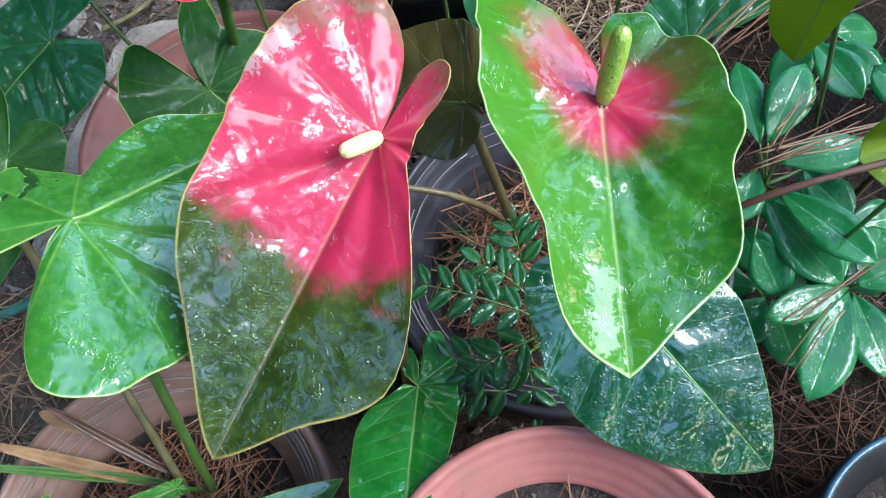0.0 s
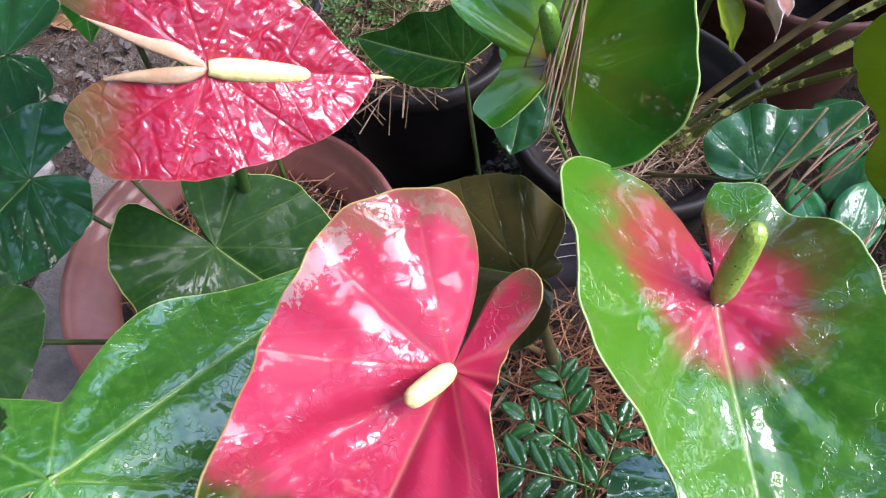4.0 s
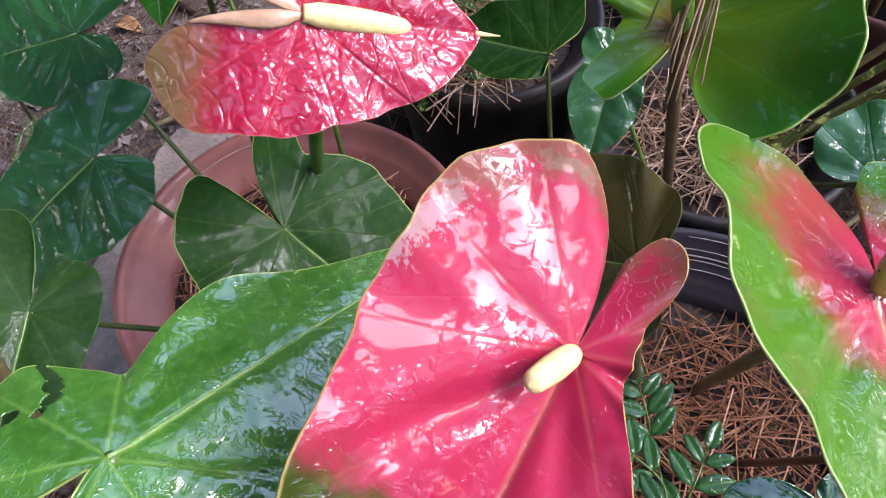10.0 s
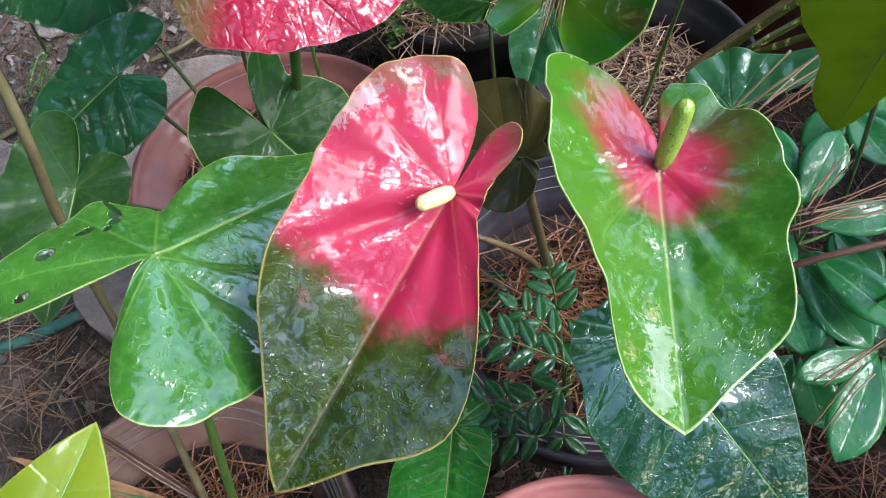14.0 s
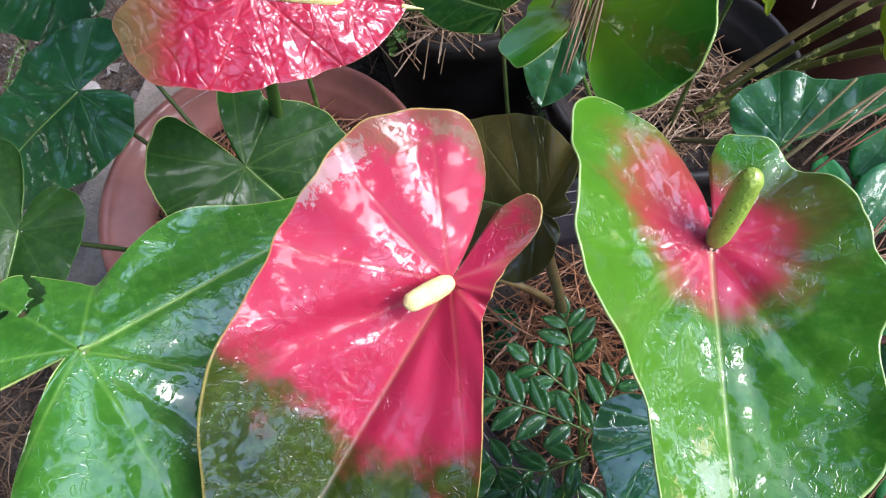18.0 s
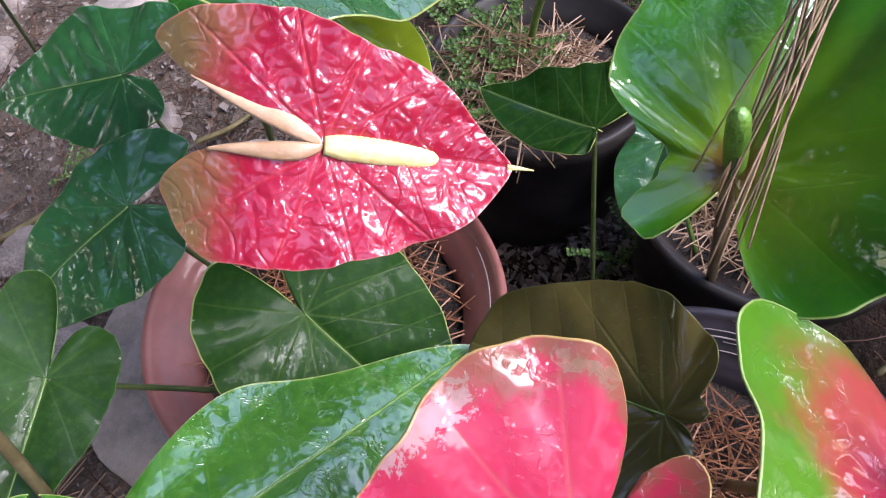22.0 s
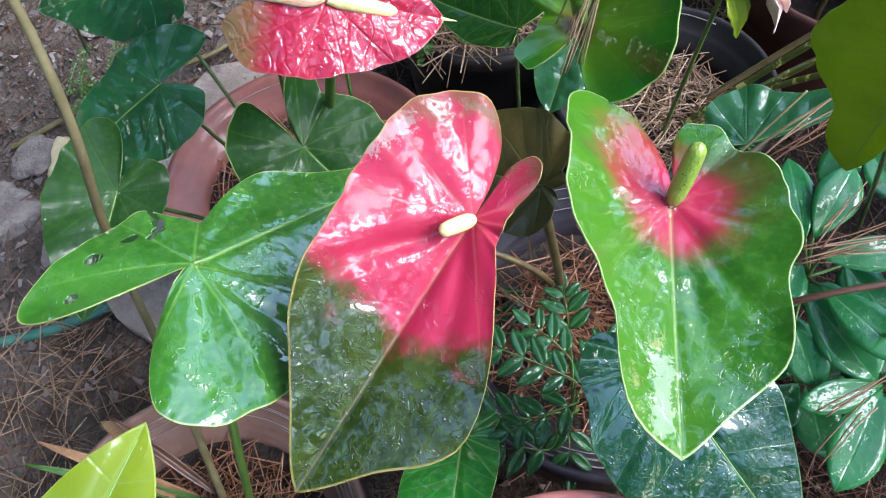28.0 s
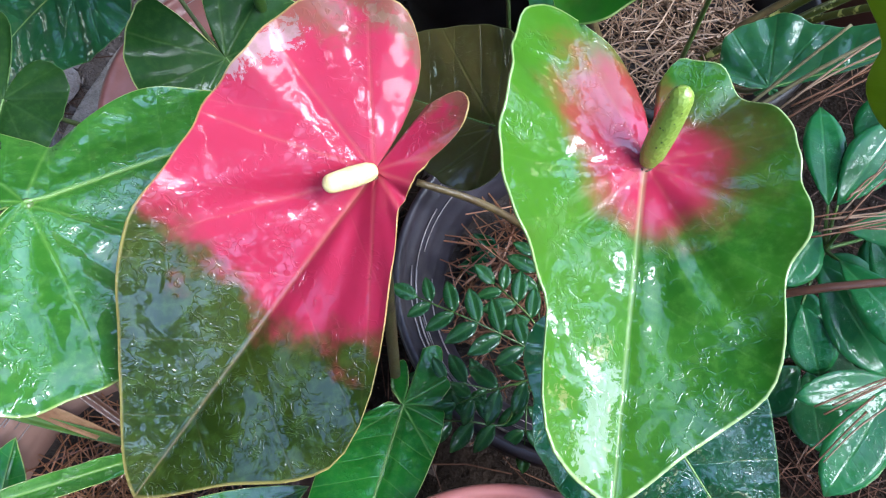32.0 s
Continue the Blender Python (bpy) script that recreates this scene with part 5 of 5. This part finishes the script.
stem_part(wf, [(0.115, 0.43, 0.127), (0.112, 0.41, 0.25), (0.105, 0.376, 0.374)], 0.0022, 0.0016)


# ---- pine needles ----
def needle(rng, p, length, rad, flat=0.25, heading=None):
    """One bent needle as a thin three-sided rod."""
    a = rng.uniform(0, 6.283) if heading is None else heading + rng.gauss(0, 0.3)
    d = Vector((math.cos(a), math.sin(a), rng.uniform(-flat, flat))).normalized()
    s = d.cross(Vector((0, 0, 1))).normalized()
    c = rng.uniform(-0.12, 0.12) * length
    line = [p - d * length / 2, p + s * c * 0.6 + Vector((0, 0, abs(c) * 0.3)), p + d * length / 2 + s * c * 0.2]
    verts, faces = [], []
    for q in line:
        for k in range(3):
            an = 2.094 * k
            verts.append(q + (s * math.cos(an) + Vector((0, 0, 1)) * math.sin(an)) * rad)
    for i in range(2):
        for k in range(3):
            faces.append((i * 3 + k, i * 3 + (k + 1) % 3, i * 3 + 3 + (k + 1) % 3, i * 3 + 3 + k))
    return verts, faces


def litter(name, count, spot, label, material="needle", seed=1, lo=0.04, hi=0.10, rad=0.0006, flat=0.25):
    rng = random.Random(seed)
    v, f = join([needle(rng, Vector(spot(rng)), rng.uniform(lo, hi), rng.uniform(0.8, 1.25) * rad, flat) for _ in range(count)])
    ob = mesh_part(name, v, f, M[material], smooth=False)
    return tagged(ob, label, "pine needles", kind="stuff")


def disc(x, y, r, z, dz):
    def spot(rng):
        a, q = rng.uniform(0, 6.283), r * math.sqrt(rng.random())
        return (x + q * math.cos(a), y + q * math.sin(a), z + rng.random() * dz)
    return spot


def near_ground(rng):
    x, y = rng.uniform(-0.95, 0.75), rng.uniform(-0.25, 1.45)
    return (x, y, ground_height(x, y) + 0.003 + rng.random() * 0.010)


def patch(x0, x1, y0, y1, dz=0.012):
    def spot(rng):
        x, y = rng.uniform(x0, x1), rng.uniform(y0, y1)
        return (x, y, ground_height(x, y) + 0.003 + rng.random() * dz)
    return spot


litter("pine_litter", 2600, near_ground, "brown pine needles strewn over wet soil", "needle_shaded", 2, flat=0.08)
litter("pine_litter", 500, patch(0.22, 0.48, -0.05, 0.30), "brown pine needles heaped on the soil", "needle_shaded", 3, flat=0.1)
litter("pine_litter", 260, patch(-0.62, -0.30, 0.02, 0.26), "pale brown pine needles heaped on the soil", "needle_pale", 4, flat=0.1)
litter("pine_litter", 700, patch(-0.12, 0.35, 0.55, 1.0), "brown pine needles under the stems", "needle_pale", 5, flat=0.15)
litter("pot_needles", 420, disc(-0.212, 0.330, 0.088, 0.145, 0.018), "rust-brown pine needles inside a clay pot", "needle_orange", 6, lo=0.03, hi=0.08)
litter("pot_needles", 260, disc(0.036, -0.039, 0.070, 0.215, 0.014), "brown pine needles inside a salmon pot", seed=7, lo=0.03, hi=0.07)
litter("pot_needles", 460, disc(0.052, 0.222, 0.086, 0.119, 0.024), "orange-brown pine needles inside the grey pot", "needle_orange", 8, lo=0.03, hi=0.08)
litter("pot_needles", 330, disc(0.112, 0.462, 0.068, 0.129, 0.018), "brown pine needles inside a black pot", "needle_pale", 9, lo=0.03, hi=0.07)
litter("pot_needles", 420, disc(-0.242, 0.013, 0.082, 0.089, 0.018), "brown pine needles inside the brown pot", "needle_orange", 10, lo=0.03, hi=0.07)
litter("pot_needles", 200, disc(0.320, -0.017, 0.066, 0.089, 0.010), "brown pine needles inside the blue-rimmed pot", seed=11, lo=0.03, hi=0.06)
litter("pot_needles", 420, disc(-0.070, 0.567, 0.052, 0.159, 0.014), "dry tan needles heaped in a black pot", "needle_pale", 12, lo=0.02, hi=0.07, flat=0.3)
litter("pot_needles", 150, disc(-0.108, 0.532, 0.060, 0.183, 0.012), "long brown needles spilling over a black pot's rim", "needle_pale", 13, lo=0.05, hi=0.12, flat=0.15)

nb = thing("needle_bundle", (0.012, 0.285, 0.43), "bundle of dry tan pine needles caught on a spathe", "pine needles")
rb = random.Random(5)
for k in range(15):
    q = rb.gauss(0, 0.45)
    top = Vector((0.026 + 0.007 * q + (0.018 if k == 0 else 0.0), 0.328 + rb.uniform(-0.018, 0.022), 0.477 + rb.uniform(0.0, 0.006)))
    low = Vector((0.000 + 0.0025 * rb.gauss(0, 1), 0.252 + rb.uniform(-0.014, 0.024), 0.422 + rb.uniform(0.0, 0.006)))
    mid = top.lerp(low, 0.62) + Vector((0.0008 * rb.gauss(0, 1) - 0.0015 * q, 0.001 * rb.gauss(0, 1), 0.0075))
    v, f = tube(bezier([top, mid, low], 12), 0.00050, 0.00036, 5)
    mesh_part("needle", v, f, M[("needle_pale", "needle_pale", "stem_pale")[k % 3]], nb)


fb = random.Random(9)
for a, b, count, spread in (((0.178, 0.252, 0.226), (0.290, 0.292, 0.234), 9, 0.010), ((0.194, 0.262, 0.228), (0.240, 0.312, 0.232), 4, 0.008),
                            ((0.187, 0.139, 0.178), (0.290, 0.203, 0.178), 3, 0.004), ((0.258, 0.176, 0.172), (0.204, 0.112, 0.166), 3, 0.006),
                            ((0.120, 0.262, 0.318), (0.205, 0.322, 0.345), 5, 0.006)):
    bu = thing("needle_bundle", a, "loose orange-brown pine needles caught across wet leaves", "pine needles")
    for k in range(count):
        j = [Vector((fb.uniform(-1, 1), fb.uniform(-1, 1), fb.uniform(-0.2, 0.5))) * spread for _ in range(3)]
        p, q = Vector(a) + j[0], Vector(b) + j[1] * 1.5
        v, f = tube(bezier([p.lerp(q, fb.uniform(0, 0.3)), p.lerp(q, 0.5) + j[2] * 0.4, p.lerp(q, fb.uniform(0.75, 1.1))], 10), 0.0007, 0.0005, 4)
        mesh_part("needle", v, f, M["needle_pale" if k % 2 else "needle"], bu)


def crumbs(count, spot, label, seed, lo=0.0015, hi=0.007, material="crumb"):
    """Loose bits of earth, bark and grit, as small irregular chips."""
    rng = random.Random(seed)
    pieces = []
    for _ in range(count):
        p = Vector(spot(rng)) - Vector((0, 0, 0.003))
        r = lo + (hi - lo) * rng.random() ** 3
        v = [p + Vector((rng.uniform(-1, 1), rng.uniform(-1, 1), rng.uniform(-0.3, 0.8))).normalized() * r * rng.uniform(0.6, 1.2) for _ in range(5)]
        pieces.append((v, [(0, 1, 2), (0, 2, 3), (0, 3, 1), (4, 2, 1), (4, 3, 2), (4, 1, 3)]))
    v, f = join(pieces)
    tagged(mesh_part("soil_crumbs", v, f, M[material], smooth=False), label, "soil", kind="stuff")


crumbs(5000, near_ground, "crumbs of dark earth and bark on the ground", 61)
crumbs(900, patch(-0.46, -0.32, 0.23, 0.58, 0.027), "grit and crumbs of earth on the slab", 60, 0.001, 0.005)
litter("pine_litter", 60, patch(-0.46, -0.30, 0.23, 0.58, 0.030), "brown pine needles on the slab", "needle_pale", 13, flat=0.05)
crumbs(1800, patch(-0.10, 0.08, 0.34, 0.52, 0.008), "brown crumbs and grit between the pots", 58, 0.002, 0.010, "grit")
crumbs(2600, patch(-1.0, -0.35, 0.15, 1.3, 0.004), "grey grit and clods on bare ground", 62, 0.002, 0.012, "grit")
crumbs(3000, patch(-0.85, -0.38, 0.25, 1.05, 0.004), "pale grit and chips on bare ground", 59, 0.0015, 0.008, "grit")
for k, (x, y, r, z) in enumerate([(-0.212, 0.330, 0.09, 0.145), (0.036, -0.039, 0.075, 0.215), (0.052, 0.222, 0.09, 0.118), (0.112, 0.462, 0.07, 0.128), (-0.242, 0.013, 0.085, 0.088)]):
    crumbs(420, disc(x, y, r, z + 0.002, 0.003), "dark crumbs of potting soil", 63 + k, 0.001, 0.005)


# ---- groundcover round the black pot ----
def groundcover(name, count, spot, label, seed, size=0.0054):
    rng = random.Random(seed)
    pieces = []
    for _ in range(count):
        p = Vector(spot(rng))
        ln, a = rng.uniform(0.03, 0.085), rng.uniform(0, 6.283)
        d = Vector((math.cos(a), math.sin(a), rng.uniform(0.3, 1.3))).normalized()
        sag = Vector((0, 0, -ln * rng.uniform(0.1, 0.5)))
        line = [p + d * ln * t + sag * t * t for t in (0, 0.25, 0.5, 0.75, 1)]
        pieces.append(tube(line, 0.0006, 0.0003, 3, cap=False))
        n = int(ln / 0.006)
        for i in range(2 * n):
            t = (i // 2 + 1) / n
            c = p + d * ln * t + sag * t * t
            s = d.cross(Vector((0, 0, 1))).normalized() * (1 if i % 2 else -1)
            r = size * rng.uniform(0.7, 1.1)
            e = (s + d * 0.4 + Vector((0, 0, rng.uniform(-0.2, 0.4)))).normalized()
            w = e.cross(Vector((rng.uniform(-0.3, 0.3), rng.uniform(-0.3, 0.3), 1))).normalized()
            up = w.cross(e) * 0.12 * r
            pieces.append(([c, c + e * r * 0.5 + w * r * 0.42, c + e * r, c + e * r * 0.5 - w * r * 0.42, c + e * r * 0.5 - up], [(0, 1, 4), (1, 2, 4), (2, 3, 4), (3, 0, 4)]))
    v, f = join(pieces)
    return tagged(mesh_part(name, v, f, M["cover"], smooth=False), label, "groundcover", kind="stuff")


groundcover("groundcover", 60, disc(-0.118, 0.590, 0.042, 0.157, 0.016), "tiny-leaved green creeper at the edge of a black pot", 21, 0.0062)
groundcover("groundcover", 46, disc(-0.132, 0.522, 0.030, 0.168, 0.016), "small green creeper hanging over a black pot's rim", 25, 0.0060)
groundcover("groundcover", 260, patch(-0.20, 0.0, 0.64, 0.95, 0.06), "tiny-leaved green creeper behind the pots", 22)
groundcover("groundcover", 12, patch(-0.03, 0.06, 0.36, 0.50, 0.06), "sparse green creeper between the black pots", 23)
groundcover("groundcover", 14, patch(-0.62, -0.56, 0.54, 0.58, 0.01), "small green weed on bare soil", 24)


# ---- stones, slab, litter ----
def rock(name, at, size, material, label, seed, flat=0.6, category="stone", squash=(1, 1, 1), waist=0.0, turn=0.0):
    th_me = bmesh.new()
    bmesh.ops.create_icosphere(th_me, subdivisions=4, radius=1.0)
    for w in th_me.verts:
        p = w.co.copy()
        k = 1 + 0.34 * noise.noise(p * 1.3 + Vector((seed * 3.1, 0, 0))) + 0.09 * noise.noise(p * 3.7 + Vector((0, seed * 1.7, 0))) + 0.03 * noise.noise(p * 9 + Vector((0, 0, seed)))
        k *= 1 - waist * math.exp(-(p.y * 3) ** 2)
        w.co = Vector((p.x * squash[0], p.y * squash[1], max(-0.5, min(p.z, 0.75)) * flat)) * k * size
    me = bpy.data.meshes.new(name)
    th_me.to_mesh(me)
    th_me.free()
    me.materials.append(M[material])
    me.polygons.foreach_set("use_smooth", [True] * len(me.polygons))
    ob = new(name, me)
    ob.location = at
    ob.rotation_euler = (0, 0, seed * 1.1 + turn)
    return tagged(ob, label, category, "stones")


rock("stone", (-0.622, 0.825, 0.022), 0.048, "stone", "pale smooth river stone half sunk in soil", 1, 0.7, squash=(1.15, 0.85, 1))
rock("stone", (-0.580, 0.437, 0.012), 0.023, "pebble", "yellowish waisted pebble on grey soil", 2, 0.7, squash=(0.95, 1.45, 1), waist=0.25, turn=1.2)
rock("stone", (-0.536, 0.333, 0.006), 0.036, "rubble", "flat grey disc-like stone", 3, 0.22)
rock("stone", (-0.522, 0.322, 0.014), 0.029, "rubble", "thin grey stone flake lying on another", 13, 0.16)
rock("stone", (-0.539, 0.405, 0.006), 0.032, "rubble", "flat grey stone in soil", 4, 0.25)
rock("stone", (-0.535, 0.548, 0.004), 0.028, "stone", "pinkish pale stone in soil", 5, 0.5)
rock("stone", (-0.625, 0.445, 0.008), 0.030, "rubble", "grey broken stone in soil", 6, 0.3)
rock("stone", (-0.650, 0.370, 0.006), 0.036, "rubble", "grey broken stone in soil", 7, 0.3)
rr = random.Random(77)
for k in range(46):
    x, y = rr.uniform(-1.15, -0.5), rr.uniform(0.32, 1.4)
    if min((x + 0.63) ** 2 + (y - 0.85) ** 2, (x + 0.62) ** 2 + (y - 0.93) ** 2) < 0.012:
        continue
    s = rr.uniform(0.010, 0.042)
    rock("stone", (x, y, s * 0.02), s, rr.choice(["rubble", "rubble", "stone", "clod"]) if s < 0.03 else "rubble", "rough grey garden rubble sunk in soil", 20 + k, rr.uniform(0.4, 0.7), squash=(rr.uniform(0.8, 1.3), rr.uniform(0.7, 1.1), 1))
for k in range(26):
    x, y = rr.uniform(-0.5, 0.5), rr.uniform(0.7, 1.5)
    s = rr.uniform(0.008, 0.03)
    rock("stone", (x, y, s * 0.1), s, "clod", "small dark clod of earth", 90 + k, rr.uniform(0.4, 0.7))


def slab():
    """A worn paving slab under the clay pot, with a broken edge."""
    bm = bmesh.new()
    edge = [(-0.300, 0.600), (-0.425, 0.590), (-0.455, 0.480), (-0.482, 0.380), (-0.470, 0.270), (-0.40, 0.215), (-0.31, 0.205), (-0.26, 0.3), (-0.27, 0.45)]
    pts = bezier([(x, y, 0) for x, y in edge] + [(edge[0][0], edge[0][1], 0)], 54)[:-1]
    top = [bm.verts.new((p.x + 0.004 * noise.noise(p * 60), p.y + 0.004 * noise.noise(p * 50 + Vector((3, 0, 0))), 0.024)) for p in pts]
    low = [bm.verts.new((w.co.x * 1.0 - 0.003, w.co.y, -0.006)) for w in top]
    bm.faces.new(top)
    for i in range(len(top)):
        j = (i + 1) % len(top)
        bm.faces.new((low[i], low[j], top[j], top[i]))
    bmesh.ops.recalc_face_normals(bm, faces=bm.faces)
    me = bpy.data.meshes.new("paving_slab")
    bm.to_mesh(me)
    bm.free()
    me.materials.append(M["slab"])
    ob = new("paving_slab", me)
    bv = ob.modifiers.new("worn", "BEVEL")
    bv.width, bv.segments, bv.limit_method = 0.004, 3, "ANGLE"
    tagged(ob, "wet grey concrete slab beside the clay pot", "paving slab")


slab()


def dead_leaf(x, y, z, a, ln, seed):
    th = thing("dead_leaf", (x, y, z), "curled brown dead leaf lying on the soil", "leaf", "dead leaves")
    d = Vector((math.cos(a), math.sin(a), 0.15)) * ln
    small_leaf(th, (x, y, z), Vector((x, y, z)) + d, ln * 0.55, "dry_leaf", "blade", 0.7, 0.25, 0.5, 9, 6, seed=seed)
    return th


for k, (x, y, a, ln) in enumerate([(-0.695, 0.745, 1.6, 0.07), (-0.565, 0.872, 0.3, 0.06), (-0.545, 0.90, 2.2, 0.05), (-0.60, 0.92, -1.2, 0.06), (-0.69, 0.90, 0.7, 0.04), (-0.52, 0.84, 1.2, 0.045), (-0.57, 0.80, -0.4, 0.04), (-0.80, 0.95, 0.2, 0.06), (-0.40, 0.95, 1.0, 0.06), (0.05, 0.80, 2.0, 0.06)]):
    dead_leaf(x, y, ground_height(x, y) + 0.004, a, ln, k + 3)
th = thing("dead_leaf", (-0.33, 0.093, 0.142), "rust-brown dead leaf on the rim of the brown pot", "leaf", "dead leaves")
small_leaf(th, (-0.300, 0.088, 0.140), (-0.352, 0.104, 0.146), 0.012, "dry_leaf", "blade", 0.5, 0.2, 0.5, 9, 6, seed=2)


def packet():
    """A small printed carton, flattened on the soil."""
    th = thing("card_packet", (-0.628, 0.955, 0.006), "small blue and white printed carton on the soil", "packet")
    ax = Vector((0.42, -0.90, 0)).normalized()
    sd = Vector((0.90, 0.42, 0))
    o = Vector((-0.628, 0.955, 0.016))

    def bar(name, cx, cy, lx, ly, z, material, h=0.0012, rot=0.0):
        bm = bmesh.new()
        bmesh.ops.create_cube(bm, size=1.0)
        bmesh.ops.bevel(bm, geom=bm.edges[:], offset=0.06, segments=1, affect="EDGES")
        e1 = ax * math.cos(rot) + sd * math.sin(rot)
        e2 = sd * math.cos(rot) - ax * math.sin(rot)
        vs = [o + ax * cx + sd * cy + e1 * w.co.x * lx + e2 * w.co.y * ly + Vector((0, 0, z + w.co.z * h)) for w in bm.verts]
        fs = [tuple(w.index for w in q.verts) for q in bm.faces]
        bm.free()
        mesh_part(name, vs, fs, M[material], th, smooth=False)
    bar("carton", 0, 0, 0.104, 0.066, -0.006, "card_blue", 0.018)
    for i in range(5):
        for s in (-1, 1):
            bar("white_square", -0.040 + i * 0.02, s * 0.026, 0.014, 0.010, 0.0038, "card_white")
    bar("flap", -0.056, -0.017, 0.016, 0.030, 0.002, "card_white", 0.006)
    bar("flap", -0.056, 0.017, 0.016, 0.030, 0.002, "card_white", 0.006)
    bar("red_panel", -0.018, 0.0, 0.034, 0.036, 0.0038, "card_red")
    bar("tan_panel", 0.006, 0.006, 0.050, 0.016, 0.0048, "card_tan", 0.0012, 0.5)
    bar("white_print", 0.036, 0.0, 0.012, 0.030, 0.0038, "card_white")


packet()


# ---- unseen trees, added above and around the plot to block light ----
def tree(base, clumps, label, seed):
    """An added tree, never in view: bent trunk, limbs to its clumps, and a crown of many leafy sprays with gaps."""
    th = thing("tree", base, label, "tree", "shade trees")
    rng = random.Random(seed)
    b = Vector(base)
    mean = sum((Vector(c[:3]) for c in clumps), Vector()) / len(clumps)
    top = b.lerp(mean, 0.45)
    top.z = max(1.9, mean.z * 0.8)
    fork = b.lerp(top, 0.75) + Vector((rng.uniform(-0.1, 0.1), rng.uniform(-0.1, 0.1), 0))
    v, f = tube(bezier([b - Vector((0, 0, 0.05)), b.lerp(fork, 0.5) + Vector((0.06, -0.04, 0)), fork, top], 30), 0.11, 0.05, 12, 0.05, rng)
    mesh_part("trunk", v, f, M["bark"], th)
    verts, faces = [], []
    for cx, cy, cz, cr in clumps:
        c = Vector((cx, cy, cz))
        v, f = tube(bezier([fork, fork.lerp(c, 0.5) + Vector((0, 0, 0.15)), c], 14), 0.03, 0.008, 7)
        mesh_part("limb", v, f, M["bark"], th)
        for _ in range(int(330 * cr)):
            d = Vector((rng.gauss(0, 1), rng.gauss(0, 1), rng.gauss(0, 0.8))).normalized() * cr * rng.random() ** 0.4
            p = c + d
            e = Vector((rng.gauss(0, 1), rng.gauss(0, 1), rng.gauss(0, 0.6))).normalized()
            s = e.orthogonal().normalized()
            s = s * math.cos(rng.random() * 3.1) + e.cross(s) * math.sin(rng.random() * 3.1)
            ln, w = rng.uniform(0.10, 0.22), rng.uniform(0.03, 0.07)
            o = len(verts)
            n = e.cross(s)
            verts += [p - e * ln * 0.5, p + s * w + n * 0.01, p + e * ln * 0.5, p - s * w + n * 0.01]
            faces += [(o, o + 1, o + 2), (o, o + 2, o + 3)]
    ob = mesh_part("crown", verts, faces, M["tree_leaf"], th, smooth=False)
    return th


def unseen_grove():
    rng = random.Random(CANOPY_SEED)
    roots = [(2.4 * math.cos(a), 0.3 + 2.6 * math.sin(a), 0.0) for a in (0.35, 1.3, 2.2, 3.2, 4.1, 5.2)]
    sets = [[] for _ in roots]
    gaps = [(Vector((math.cos(radians(e)) * math.cos(radians(a)), math.cos(radians(e)) * math.sin(radians(a)), math.sin(radians(e)))), w) for a, e, w in OPENINGS]
    for k in range(CLUMPS):
        az = 6.2832 * rng.random()
        el = math.asin(min(1.0, 0.04 + 0.96 * rng.random()))
        r = rng.uniform(2.6, 3.4)
        d = Vector((math.cos(el) * math.cos(az), math.cos(el) * math.sin(az), math.sin(el)))
        if any(d.dot(g) > math.cos(radians(wide)) for g, wide in gaps) and rng.random() < 0.9:
            continue
        c = (r * math.cos(el) * math.cos(az), 0.2 + r * math.cos(el) * math.sin(az), max(0.45, 0.3 + r * math.sin(el)), rng.uniform(0.38, 0.62))
        i = min(range(len(roots)), key=lambda q: (roots[q][0] - c[0]) ** 2 + (roots[q][1] - c[1]) ** 2)
        sets[i].append(c)
    for i, (base, cl) in enumerate(zip(roots, sets)):
        if cl:
            tree(base, cl, "unseen tree added to block light, with gaps in its dark sprays", 50 + i)


CANOPY_SEED, CLUMPS = 3, 360
# gaps left in the added foliage to steer the highlights on the leaves
OPENINGS = [(-16, 52, 42), (-70, 38, 22), (-62, 16, 15), (58, 44, 34), (73, 22, 12), (-132, 56, 17)]  # bearing, height and half width of the gaps, in degrees
unseen_grove()
